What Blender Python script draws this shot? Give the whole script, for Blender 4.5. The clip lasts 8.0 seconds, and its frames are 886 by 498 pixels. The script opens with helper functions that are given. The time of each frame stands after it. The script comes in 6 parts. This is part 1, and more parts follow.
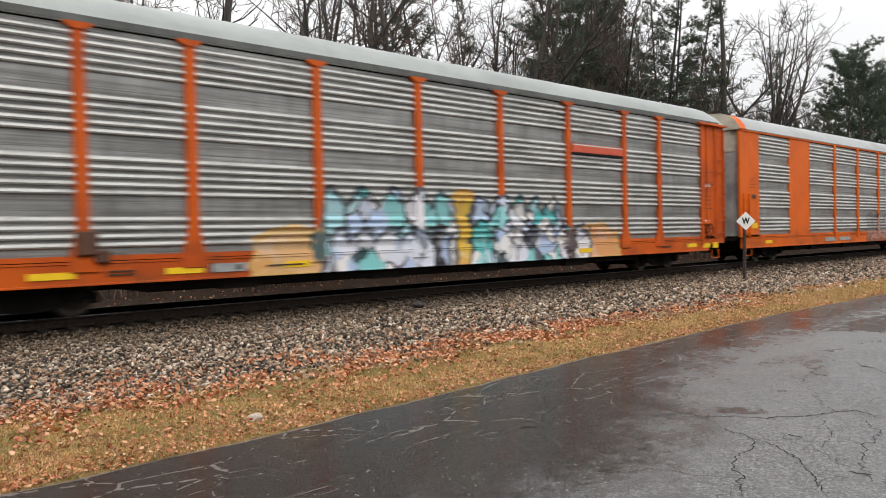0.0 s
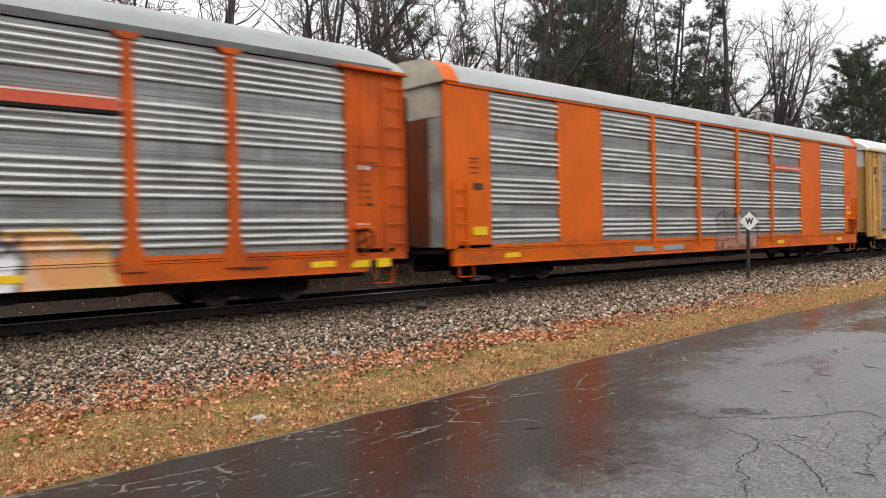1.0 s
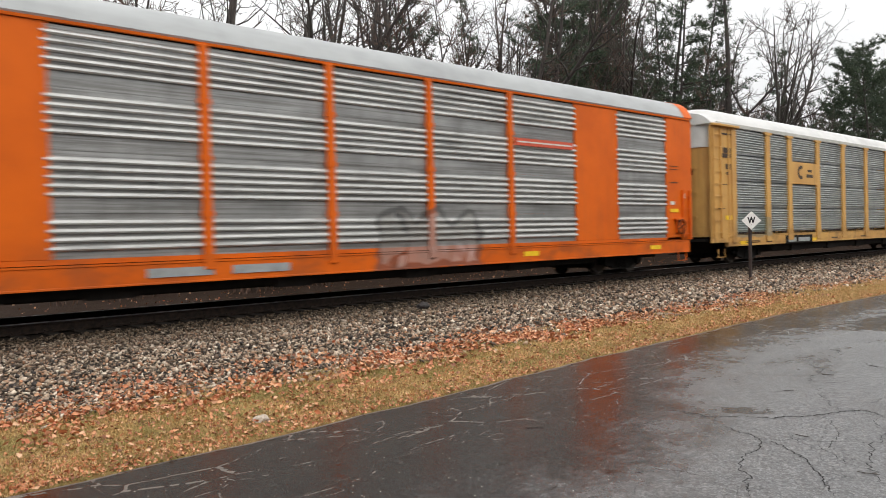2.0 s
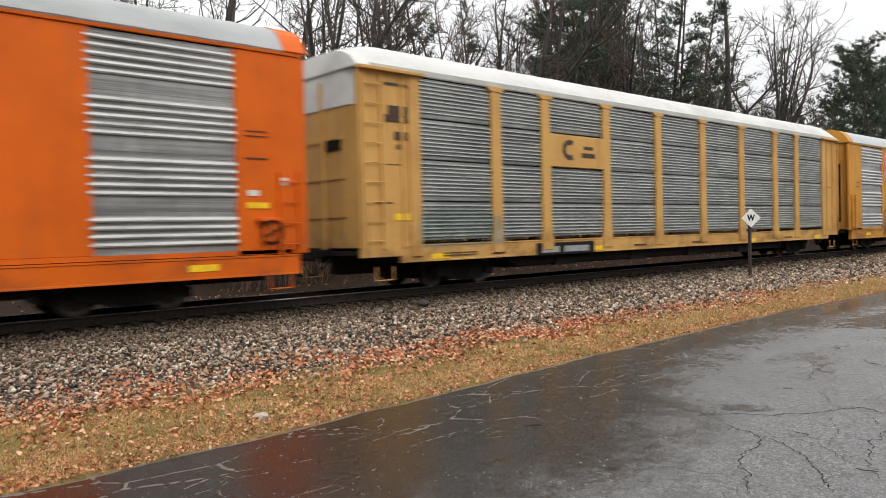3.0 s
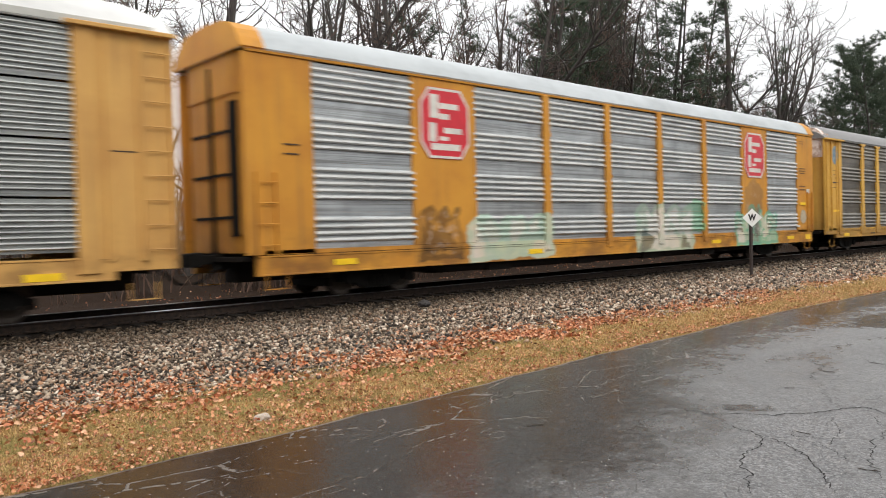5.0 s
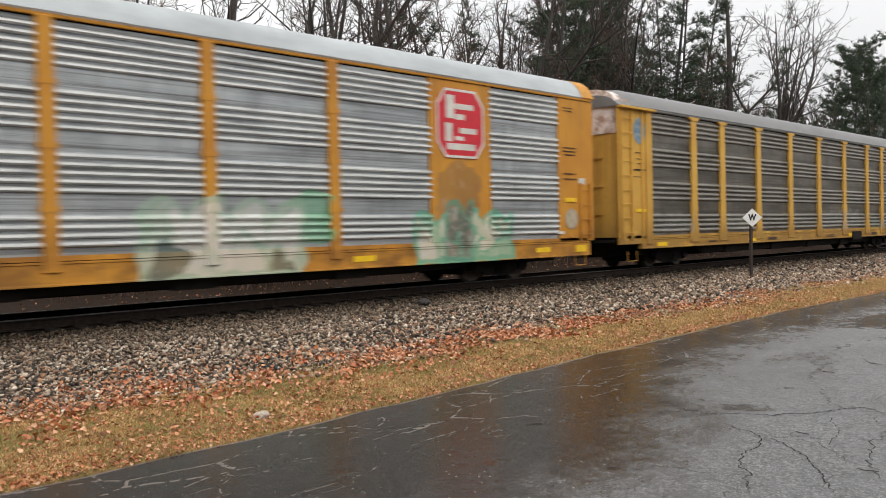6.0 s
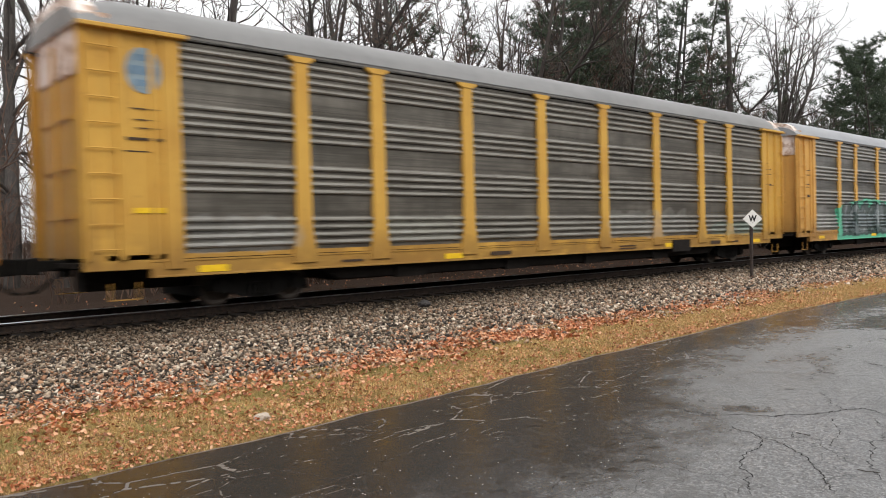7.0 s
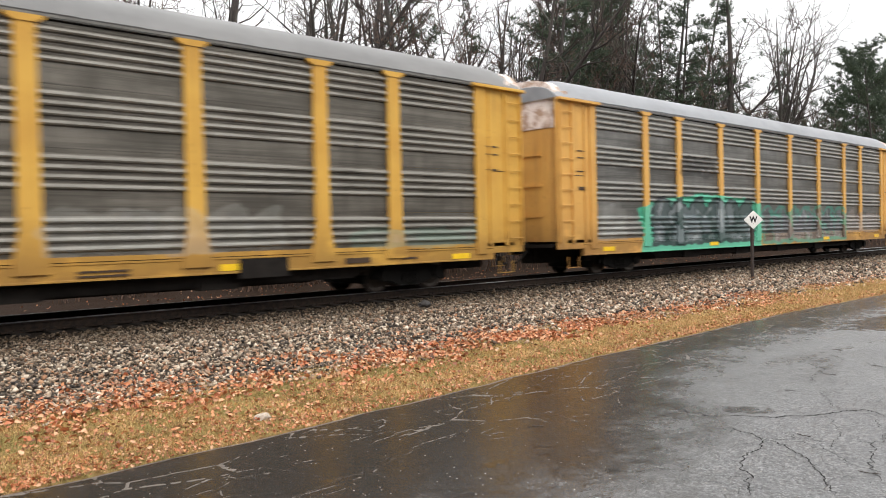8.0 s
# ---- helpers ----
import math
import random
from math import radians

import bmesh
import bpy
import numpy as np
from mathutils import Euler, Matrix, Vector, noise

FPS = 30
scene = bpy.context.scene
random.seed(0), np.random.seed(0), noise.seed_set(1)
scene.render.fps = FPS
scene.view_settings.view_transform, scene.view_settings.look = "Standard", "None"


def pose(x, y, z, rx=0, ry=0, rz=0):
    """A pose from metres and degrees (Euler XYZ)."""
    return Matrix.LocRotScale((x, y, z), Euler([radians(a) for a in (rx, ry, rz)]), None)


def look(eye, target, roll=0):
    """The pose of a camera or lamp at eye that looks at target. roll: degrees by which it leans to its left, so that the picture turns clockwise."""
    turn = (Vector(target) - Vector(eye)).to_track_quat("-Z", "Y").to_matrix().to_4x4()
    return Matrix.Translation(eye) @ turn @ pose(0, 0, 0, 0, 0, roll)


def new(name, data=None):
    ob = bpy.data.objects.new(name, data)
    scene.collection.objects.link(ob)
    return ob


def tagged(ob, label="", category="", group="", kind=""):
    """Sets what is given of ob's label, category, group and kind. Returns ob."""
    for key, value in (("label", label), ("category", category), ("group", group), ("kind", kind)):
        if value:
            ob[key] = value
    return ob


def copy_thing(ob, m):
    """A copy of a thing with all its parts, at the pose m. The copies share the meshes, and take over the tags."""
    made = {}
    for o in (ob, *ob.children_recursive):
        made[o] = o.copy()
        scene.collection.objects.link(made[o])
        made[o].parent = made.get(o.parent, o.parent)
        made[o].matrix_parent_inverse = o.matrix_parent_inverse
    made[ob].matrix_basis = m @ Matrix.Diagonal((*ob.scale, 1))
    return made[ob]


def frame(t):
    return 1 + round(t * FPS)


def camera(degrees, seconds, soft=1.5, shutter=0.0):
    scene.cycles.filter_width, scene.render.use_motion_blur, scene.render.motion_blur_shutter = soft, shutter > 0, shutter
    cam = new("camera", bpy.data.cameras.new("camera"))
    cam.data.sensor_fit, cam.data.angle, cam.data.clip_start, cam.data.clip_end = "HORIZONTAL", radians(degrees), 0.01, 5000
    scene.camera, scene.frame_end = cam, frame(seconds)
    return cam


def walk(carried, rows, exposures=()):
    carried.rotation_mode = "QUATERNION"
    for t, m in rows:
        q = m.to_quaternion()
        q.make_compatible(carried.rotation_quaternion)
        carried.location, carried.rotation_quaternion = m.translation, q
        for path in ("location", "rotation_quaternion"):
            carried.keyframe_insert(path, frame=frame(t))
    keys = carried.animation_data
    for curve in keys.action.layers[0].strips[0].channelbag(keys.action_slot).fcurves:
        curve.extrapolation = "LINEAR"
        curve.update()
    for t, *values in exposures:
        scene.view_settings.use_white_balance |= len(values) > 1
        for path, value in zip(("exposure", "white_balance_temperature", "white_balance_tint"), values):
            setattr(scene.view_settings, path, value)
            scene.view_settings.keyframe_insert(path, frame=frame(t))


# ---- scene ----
cam = camera(59.608, 8.0, soft=1.0, shutter=0.34)
EYE = Vector((0.0, -15.646, 1.666))


def aim(yaw, pitch, roll):
    """Camera pose at EYE: yaw from the track's normal towards +x, degrees."""
    a, b = radians(yaw), radians(pitch)
    d = Vector((math.sin(a) * math.cos(b), math.cos(a) * math.cos(b), math.sin(b)))
    return look(EYE, EYE + d * 10, roll)


walk(cam, [
    (0.0, aim(42.779, -1.083, -1.128)), (0.5, aim(42.741, -1.063, -1.216)), (1.0, aim(42.547, -0.986, -1.283)),
    (1.5, aim(42.443, -0.933, -1.371)), (3.0, aim(42.436, -1.178, -1.433)), (3.5, aim(42.436, -1.172, -1.465)),
    (4.0, aim(42.403, -1.126, -1.588)), (4.5, aim(42.358, -1.112, -1.647)), (6.0, aim(42.359, -1.253, -1.298)),
    (6.5, aim(42.369, -1.242, -1.315)), (7.0, aim(42.338, -1.139, -1.385)), (7.5, aim(42.317, -1.078, -1.411)),
    (8.0, aim(42.290, -1.104, -1.284))],
    exposures=[(0.0, 0.06), (1.0, 0.06), (1.5, 0.1), (3.0, 0.08), (3.5, 0.1), (4.0, 0.22), (4.5, 0.28), (6.0, -0.04), (6.5, 0.06),
               (7.0, 0.15), (7.5, 0.33), (8.0, 0.44)])

# ---- light: bright overcast, late autumn ----
world = bpy.data.worlds.new("overcast_sky")
scene.world = world
world.use_nodes = True
wn, wl = world.node_tree.nodes, world.node_tree.links
sky = wn.new("ShaderNodeTexSky")
sky.sky_type = "NISHITA"
sky.sun_disc = False
sky.sun_elevation, sky.sun_rotation = radians(38), radians(200)
cloud = wn.new("ShaderNodeTexNoise")
cloud.inputs["Scale"].default_value = 2.2
cloud.inputs["Detail"].default_value = 5
cramp = wn.new("ShaderNodeValToRGB")
cramp.color_ramp.elements[0].position, cramp.color_ramp.elements[0].color = 0.3, (8.6, 8.6, 8.7, 1)
cramp.color_ramp.elements[1].position, cramp.color_ramp.elements[1].color = 0.75, (9.8, 9.75, 9.7, 1)
wmix = wn.new("ShaderNodeMix")
wmix.data_type = "RGBA"
wmix.inputs[0].default_value = 0.95
wl.new(cloud.outputs["Fac"], cramp.inputs["Fac"])
wl.new(sky.outputs["Color"], wmix.inputs[6])
wl.new(cramp.outputs["Color"], wmix.inputs[7])
# an overcast sky is brightest overhead
wco = wn.new("ShaderNodeTexCoord")
wsep = wn.new("ShaderNodeSeparateXYZ")
wup = wn.new("ShaderNodeMapRange")
wup.inputs[1].default_value, wup.inputs[2].default_value = 0.1, 1.0
wup.inputs[3].default_value, wup.inputs[4].default_value = 1.0, 2.4
wmul = wn.new("ShaderNodeVectorMath")
wmul.operation = "SCALE"
wl.new(wco.outputs["Generated"], wsep.inputs[0])
wl.new(wsep.outputs[2], wup.inputs[0])
wl.new(wmix.outputs[2], wmul.inputs[0])
wl.new(wup.outputs[0], wmul.inputs["Scale"])
bg = wn["Background"]
bg.inputs["Strength"].default_value = 0.09
wl.new(wmul.outputs[0], bg.inputs["Color"])

sun_data = bpy.data.lights.new("sun", "SUN")
sun_data.energy, sun_data.angle, sun_data.color = 1.0, radians(25), (1.0, 0.93, 0.84)
sun = new("sun", sun_data)
sun.matrix_world = look((0, 0, 30), (0.26 * 10, 0.72 * 10, 30 - 7.8))


# ---- materials ----
class Nodes:
    """Small helper to write node materials."""

    def __init__(self, name):
        self.mat = bpy.data.materials.new(name)
        self.mat.use_nodes = True
        self.t = self.mat.node_tree
        self.b = self.t.nodes["Principled BSDF"]
        self.coord = self.t.nodes.new("ShaderNodeTexCoord")

    def put(self, sock, v):
        if isinstance(v, bpy.types.NodeSocket):
            self.t.links.new(v, sock)
        elif v is not None:
            if isinstance(v, (tuple, list)) and len(v) == 3 and sock.type == "RGBA":
                v = (*v, 1)
            sock.default_value = v

    def pos(self, kind="Object", scale=(1, 1, 1), loc=(0, 0, 0)):
        m = self.t.nodes.new("ShaderNodeMapping")
        self.t.links.new(self.coord.outputs[kind], m.inputs[0])
        m.inputs["Scale"].default_value, m.inputs["Location"].default_value = scale, loc
        return m.outputs[0]

    def noise(self, scale, vec=None, detail=5, rough=0.6, warp=0.0):
        n = self.t.nodes.new("ShaderNodeTexNoise")
        self.put(n.inputs["Vector"], vec if vec is not None else self.coord.outputs["Object"])
        n.inputs["Scale"].default_value, n.inputs["Detail"].default_value = scale, detail
        n.inputs["Roughness"].default_value, n.inputs["Distortion"].default_value = rough, warp
        return n.outputs["Fac"]

    def voronoi(self, scale, vec=None, feature="F1", out="Distance", rnd=1.0):
        n = self.t.nodes.new("ShaderNodeTexVoronoi")
        n.feature = feature
        self.put(n.inputs["Vector"], vec if vec is not None else self.coord.outputs["Object"])
        n.inputs["Scale"].default_value = scale
        n.inputs["Randomness"].default_value = rnd
        return n.outputs[out]

    def ramp(self, fac, *stops):
        n = self.t.nodes.new("ShaderNodeValToRGB")
        self.put(n.inputs["Fac"], fac)
        e = n.color_ramp.elements
        while len(e) < len(stops):
            e.new(0.5)
        for el, (p, c) in zip(e, stops):
            el.position = p
            el.color = (c, c, c, 1) if isinstance(c, (int, float)) else (*c, 1)
        return n.outputs["Color"]

    def mix(self, fac, a, b, blend="MIX"):
        n = self.t.nodes.new("ShaderNodeMix")
        n.data_type, n.blend_type = "RGBA", blend
        self.put(n.inputs[0], fac)
        self.put(n.inputs[6], a)
        self.put(n.inputs[7], b)
        return n.outputs[2]

    def math(self, op, a, b=None, c=None, clamp=False):
        n = self.t.nodes.new("ShaderNodeMath")
        n.operation, n.use_clamp = op, clamp
        for i, v in enumerate((a, b, c)):
            self.put(n.inputs[i], v)
        return n.outputs[0]

    def step(self, v, lo, hi):
        n = self.t.nodes.new("ShaderNodeMapRange")
        n.interpolation_type = "SMOOTHSTEP"
        self.put(n.inputs[0], v)
        n.inputs[1].default_value, n.inputs[2].default_value = lo, hi
        return n.outputs[0]

    def xyz(self, vec=None):
        n = self.t.nodes.new("ShaderNodeSeparateXYZ")
        self.put(n.inputs[0], vec if vec is not None else self.coord.outputs["Object"])
        return n.outputs

    def island(self):
        return self.t.nodes.new("ShaderNodeNewGeometry").outputs["Random Per Island"]

    def each(self):
        return self.t.nodes.new("ShaderNodeObjectInfo").outputs["Random"]

    def bump(self, height, strength=0.3, dist=0.01):
        n = self.t.nodes.new("ShaderNodeBump")
        n.inputs["Strength"].default_value, n.inputs["Distance"].default_value = strength, dist
        self.put(n.inputs["Height"], height)
        self.t.links.new(n.outputs[0], self.b.inputs["Normal"])

    def done(self, color, rough=0.6, metal=0.0, spec=None):
        self.put(self.b.inputs["Base Color"], color)
        self.put(self.b.inputs["Roughness"], rough)
        self.put(self.b.inputs["Metallic"], metal)
        self.put(self.b.inputs["Specular IOR Level"], spec)
        return self.mat


def sprayed(n, color, specs):
    """Spray paint over a surface in car space. specs: x0, x1, z0, z1, pitch of the letters, outline colour, strength, colours."""
    x, y, z = n.xyz()
    near = n.math("LESS_THAN", y, 0.0)
    wob = n.noise(1.7, detail=2)
    for x0, x1, z0, z1, pitch, line, amount, cols in specs:
        zz = n.math("ADD", z, n.math("MULTIPLY", n.math("SUBTRACT", wob, 0.5), 0.35))
        xx = n.math("ADD", x, n.math("MULTIPLY", n.math("SUBTRACT", wob, 0.5), 0.8))
        u = n.math("SUBTRACT", n.math("FRACT", n.math("DIVIDE", n.math("SUBTRACT", xx, x0), pitch)), 0.5)
        top = n.math("SUBTRACT", z1, n.math("MULTIPLY", n.math("MULTIPLY", u, u), 1.5 * (z1 - z0) * 0.6))
        d = n.math("MINIMUM", n.math("SUBTRACT", top, zz), n.math("SUBTRACT", zz, z0))
        d = n.math("MINIMUM", d, n.math("SUBTRACT", xx, x0))
        d = n.math("MINIMUM", d, n.math("SUBTRACT", x1, xx))
        mask = n.math("MULTIPLY", n.math("MULTIPLY", n.step(d, -0.02, 0.03), near), amount)
        vec = n.pos(scale=(1.0 / pitch, 0, 0.75 / pitch), loc=(x0, 0, 0.3))
        wv = n.t.nodes.new("ShaderNodeVectorMath")
        wv.operation = "MULTIPLY_ADD"
        wt = n.t.nodes.new("ShaderNodeTexNoise")
        wt.inputs["Scale"].default_value, wt.inputs["Detail"].default_value = 1.6, 3
        n.put(wt.inputs["Vector"], vec)
        n.put(wv.inputs[0], wt.outputs["Color"])
        wv.inputs[1].default_value = (0.9, 0.0, 0.9)
        n.put(wv.inputs[2], vec)
        vec = wv.outputs[0]
        v1 = n.voronoi(1.5, vec, out="Color")
        sep = n.t.nodes.new("ShaderNodeSeparateColor")
        n.put(sep.inputs[0], v1)
        k = len(cols)
        fill = n.ramp(sep.outputs[0], *[(i / k, c) for i, c in enumerate(cols)])
        fill_node = fill.node
        fill_node.color_ramp.interpolation = "CONSTANT"
        edge = n.voronoi(1.5, vec, feature="DISTANCE_TO_EDGE")
        ink = n.math("SUBTRACT", 1.0, n.step(edge, 0.03, 0.08))
        rim = n.math("SUBTRACT", 1.0, n.step(d, 0.11, 0.17))
        shine = n.step(n.noise(3.0, vec, detail=2), 0.56, 0.62)
        fill = n.mix(n.math("MULTIPLY", shine, 0.28), fill, (0.75, 0.76, 0.8))
        fill = n.mix(n.math("MAXIMUM", n.math("MULTIPLY", n.math("MULTIPLY", ink, 0.92), n.step(n.noise(1.1, vec, detail=2), 0.4, 0.55)), n.math("MULTIPLY", rim, 0.85)), fill, line)
        color = n.mix(mask, color, fill)
    return color


def paint(name, base, dark, specs=(), grime=0.5, rust=0.15, mud=0.4):
    """Weathered car paint with fade, road grime and rust streaks."""
    n = Nodes(name)
    fade = n.noise(0.7, detail=6)
    fine = n.noise(9.0, detail=4)
    streak = n.noise(1.0, n.pos(scale=(7, 7, 0.35)), detail=5)
    c = n.mix(n.step(fade, 0.3, 0.75), base, dark)
    c = n.mix(n.math("MULTIPLY", n.step(streak, 0.5, 0.8), grime), c, (0.1, 0.075, 0.055))
    c = n.mix(n.math("MULTIPLY", n.step(fine, 0.62, 0.75), rust), c, (0.13, 0.05, 0.025))
    z = n.xyz()[2]
    splash = n.math("MULTIPLY", n.math("SUBTRACT", 1.0, n.step(z, 0.5, 1.9)), n.step(n.noise(2.3, n.pos(scale=(0.6, 1, 1)), detail=6), 0.62 - mud * 0.5, 0.9 - mud * 0.5))
    c = n.mix(n.math("MULTIPLY", splash, 0.3 + grime * 0.7), c, n.mix(fine, (0.16, 0.065, 0.025), (0.05, 0.035, 0.028)))
    c = sprayed(n, c, specs)
    n.bump(fine, 0.12, 0.004)
    return n.done(c, n.mix(fine, (0.42,) * 3, (0.62,) * 3), 0.0, 0.2)


def steel(name, base, dark, specs=(), grime=0.5, tint=(0.09, 0.08, 0.07), crest_light=(0.62, 0.62, 0.6)):
    """Galvanised perforated side screen, dulled by weather."""
    n = Nodes(name)
    fade = n.noise(0.9, n.pos(scale=(0.6, 1, 2.2)), detail=6)
    fine = n.noise(24.0, detail=3)
    streak = n.noise(1.0, n.pos(scale=(5, 5, 0.5)), detail=6)
    c = n.mix(n.step(fade, 0.3, 0.72), base, dark)
    # soot drawn out along the car
    drawn = n.noise(1.0, n.pos(scale=(0.22, 1, 17)), detail=6, rough=0.7)
    c = n.mix(n.math("MULTIPLY", n.step(drawn, 0.42, 0.66), 0.62), c, tint)
    c = n.mix(n.math("MULTIPLY", n.step(streak, 0.45, 0.8), grime), c, tint)
    c = n.mix(n.math("MULTIPLY", n.step(fine, 0.5, 0.7), 0.2), c, dark)
    # rib crests painted paler: the ribs' sky highlight put into the colour
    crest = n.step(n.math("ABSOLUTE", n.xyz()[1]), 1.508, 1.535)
    c = n.mix(n.math("MULTIPLY", crest, n.step(n.noise(1.3, n.pos(scale=(0.5, 1, 3)), detail=4), 0.2, 0.6)), c, crest_light)
    c = sprayed(n, c, specs)
    n.bump(fine, 0.15, 0.003)
    return n.done(c, n.mix(fade, (0.34,) * 3, (0.5,) * 3), 0.55)


def plain(name, base, rough=0.7, metal=0.0, var=0.25, scale=6.0, spec=0.4):
    n = Nodes(name)
    a = n.noise(scale, detail=5)
    g = n.noise(scale * 7, detail=3)
    dark = tuple(x * (1 - var * 1.6) for x in base)
    c = n.mix(n.step(a, 0.3, 0.75), base, dark)
    n.bump(g, 0.2, 0.004)
    return n.done(c, rough, metal, spec)


def hull(name, base, seam=1.2):
    """Car roof sheet with grime, panel streaks and fine soiling."""
    n = Nodes(name)
    a = n.noise(0.5, n.pos(scale=(1, 2, 2)), detail=7)
    s = n.noise(1.0, n.pos(scale=(9, 1.2, 1.2)), detail=5)
    dark = tuple(x * 0.72 for x in base)
    c = n.mix(n.step(a, 0.35, 0.75), base, dark)
    c = n.mix(n.math("MULTIPLY", n.step(s, 0.55, 0.8), 0.35), c, tuple(x * 0.5 for x in base))
    n.bump(s, 0.08, 0.01)
    return n.done(c, 0.5)


def flaking(name, base, under):
    """Chalky cap paint that peels off in patches."""
    n = Nodes(name)
    a = n.noise(2.4, detail=6, warp=0.4)
    b = n.noise(11.0, detail=4)
    c = n.mix(n.step(n.math("ADD", a, n.math("MULTIPLY", b, 0.25)), 0.58, 0.72), base, under)
    n.bump(b, 0.2, 0.004)
    return n.done(c, 0.65)


BLACK_IRON = plain("black_iron", (0.012, 0.011, 0.01), 0.75, spec=0.12)
DARK_STEEL = plain("dark_underframe", (0.02, 0.017, 0.015), 0.8, spec=0.12)
WHEEL = plain("wheel_steel", (0.07, 0.055, 0.045), 0.55, 0.4)
RUNG = plain("rung_steel", (0.5, 0.45, 0.38), 0.4, 0.3)
YELLOW_TAPE = plain("yellow_reflector", (0.9, 0.58, 0.02), 0.4, 0, 0.1)
WHITE_TAPE = plain("white_marking", (0.7, 0.68, 0.62), 0.5, 0, 0.15)
INK = plain("dark_lettering", (0.06, 0.035, 0.02), 0.6, 0, 0.2)
SIGN_RED = plain("red_plate_paint", (0.62, 0.03, 0.045), 0.4, 0, 0.12)
STRIP_RED = plain("red_strip_paint", (0.62, 0.1, 0.05), 0.45, 0, 0.15)
EMBLEM_BLUE = plain("emblem_blue", (0.16, 0.25, 0.34), 0.5, 0, 0.2)
EMBLEM_GREY = plain("emblem_grey", (0.34, 0.36, 0.36), 0.5, 0, 0.2)


# ---- mesh helpers ----
def box(bm, x0, x1, y0, y1, z0, z1):
    vs = [bm.verts.new(c) for c in ((x0, y0, z0), (x1, y0, z0), (x1, y1, z0), (x0, y1, z0),
                                    (x0, y0, z1), (x1, y0, z1), (x1, y1, z1), (x0, y1, z1))]
    for f in ((3, 2, 1, 0), (4, 5, 6, 7), (0, 1, 5, 4), (1, 2, 6, 5), (2, 3, 7, 6), (3, 0, 4, 7)):
        bm.faces.new([vs[i] for i in f])


def prism(bm, pts, y0, y1):
    """Outline of (x, z) pairs pushed from y0 to y1."""
    a = [bm.verts.new((x, y0, z)) for x, z in pts]
    b = [bm.verts.new((x, y1, z)) for x, z in pts]
    bm.faces.new(a)
    bm.faces.new(b[::-1])
    for i in range(len(pts)):
        j = (i + 1) % len(pts)
        bm.faces.new((a[j], a[i], b[i], b[j]))


def sweep(bm, prof, x0, x1, closed=False):
    """Profile of (y, z) pairs drawn along x."""
    a = [bm.verts.new((x0, y, z)) for y, z in prof]
    b = [bm.verts.new((x1, y, z)) for y, z in prof]
    for i in range(len(prof) - (0 if closed else 1)):
        j = (i + 1) % len(prof)
        bm.faces.new((a[i], a[j], b[j], b[i]))
    if closed:
        bm.faces.new(a[::-1])
        bm.faces.new(b)


def rod(bm, p, q, r0, r1=None, sides=8):
    r1 = r0 if r1 is None else r1
    p, q = Vector(p), Vector(q)
    d = (q - p).normalized()
    s = d.cross(Vector((0, 0, 1)) if abs(d.z) < 0.9 else Vector((1, 0, 0))).normalized()
    u = d.cross(s)
    rings = []
    for c, r in ((p, r0), (q, r1)):
        rings.append([bm.verts.new(c + (s * math.cos(a) + u * math.sin(a)) * r)
                      for a in (2 * math.pi * i / sides for i in range(sides))])
    for i in range(sides):
        j = (i + 1) % sides
        bm.faces.new((rings[0][i], rings[0][j], rings[1][j], rings[1][i]))
    bm.faces.new(rings[0][::-1])
    bm.faces.new(rings[1])


def lathe(bm, prof, axis_y=True, sides=28, centre=(0, 0, 0)):
    """Profile of (radius, along) turned about the y axis."""
    rings = []
    for r, a in prof:
        rings.append([bm.verts.new((centre[0] + r * math.cos(t), centre[1] + a, centre[2] + r * math.sin(t)))
                      for t in (2 * math.pi * i / sides for i in range(sides))])
    for k in range(len(rings) - 1):
        for i in range(sides):
            j = (i + 1) % sides
            bm.faces.new((rings[k][i], rings[k][j], rings[k + 1][j], rings[k + 1][i]))
    bm.faces.new(rings[0])
    bm.faces.new(rings[-1][::-1])


def soften(bm, w=0.012, seg=1):
    bmesh.ops.bevel(bm, geom=bm.edges[:], offset=w, segments=seg, profile=0.5, affect="EDGES", clamp_overlap=True)


def part(name, bm, material, parent=None, label="", smooth=False):
    bmesh.ops.recalc_face_normals(bm, faces=bm.faces[:])
    me = bpy.data.meshes.new(name)
    bm.to_mesh(me)
    bm.free()
    if smooth:
        me.polygons.foreach_set("use_smooth", [True] * len(me.polygons))
        me.set_sharp_from_angle(angle=radians(38))
    me.materials.append(material)
    ob = new(name, me)
    if parent is not None:
        ob.parent = parent
    if label:
        ob["label"] = label
    return ob


def one(fn, *a):
    bm = bmesh.new()
    fn(bm, *a)
    return bm


# ---- ground ----
def lot_edge(x):
    """Edge of the asphalt lot (y at x)."""
    knots = ((1.2, -9.86), (2.0, -9.92), (3.3, -9.83), (5.0, -9.74), (6.5, -9.59), (8.3, -9.43), (10.5, -9.31), (12.7, -9.17), (15.2, -9.06), (20.0, -9.1), (32.0, -9.25))
    if x <= knots[0][0] or x >= knots[-1][0]:
        return knots[0][1] if x < 10 else knots[-1][1]
    for (xa, ya), (xb, yb) in zip(knots, knots[1:]):
        if xa <= x <= xb:
            return ya + (yb - ya) * (x - xa) / (xb - xa) + 0.012 * math.sin(x * 3.1 + 1)


def gravel_edge(x):
    """Line where the ballast runs out into the grass."""
    return -7.85 + 0.012 * x + 0.2 * math.sin(x * 0.7 + 0.5) + 0.12 * math.sin(x * 1.9)


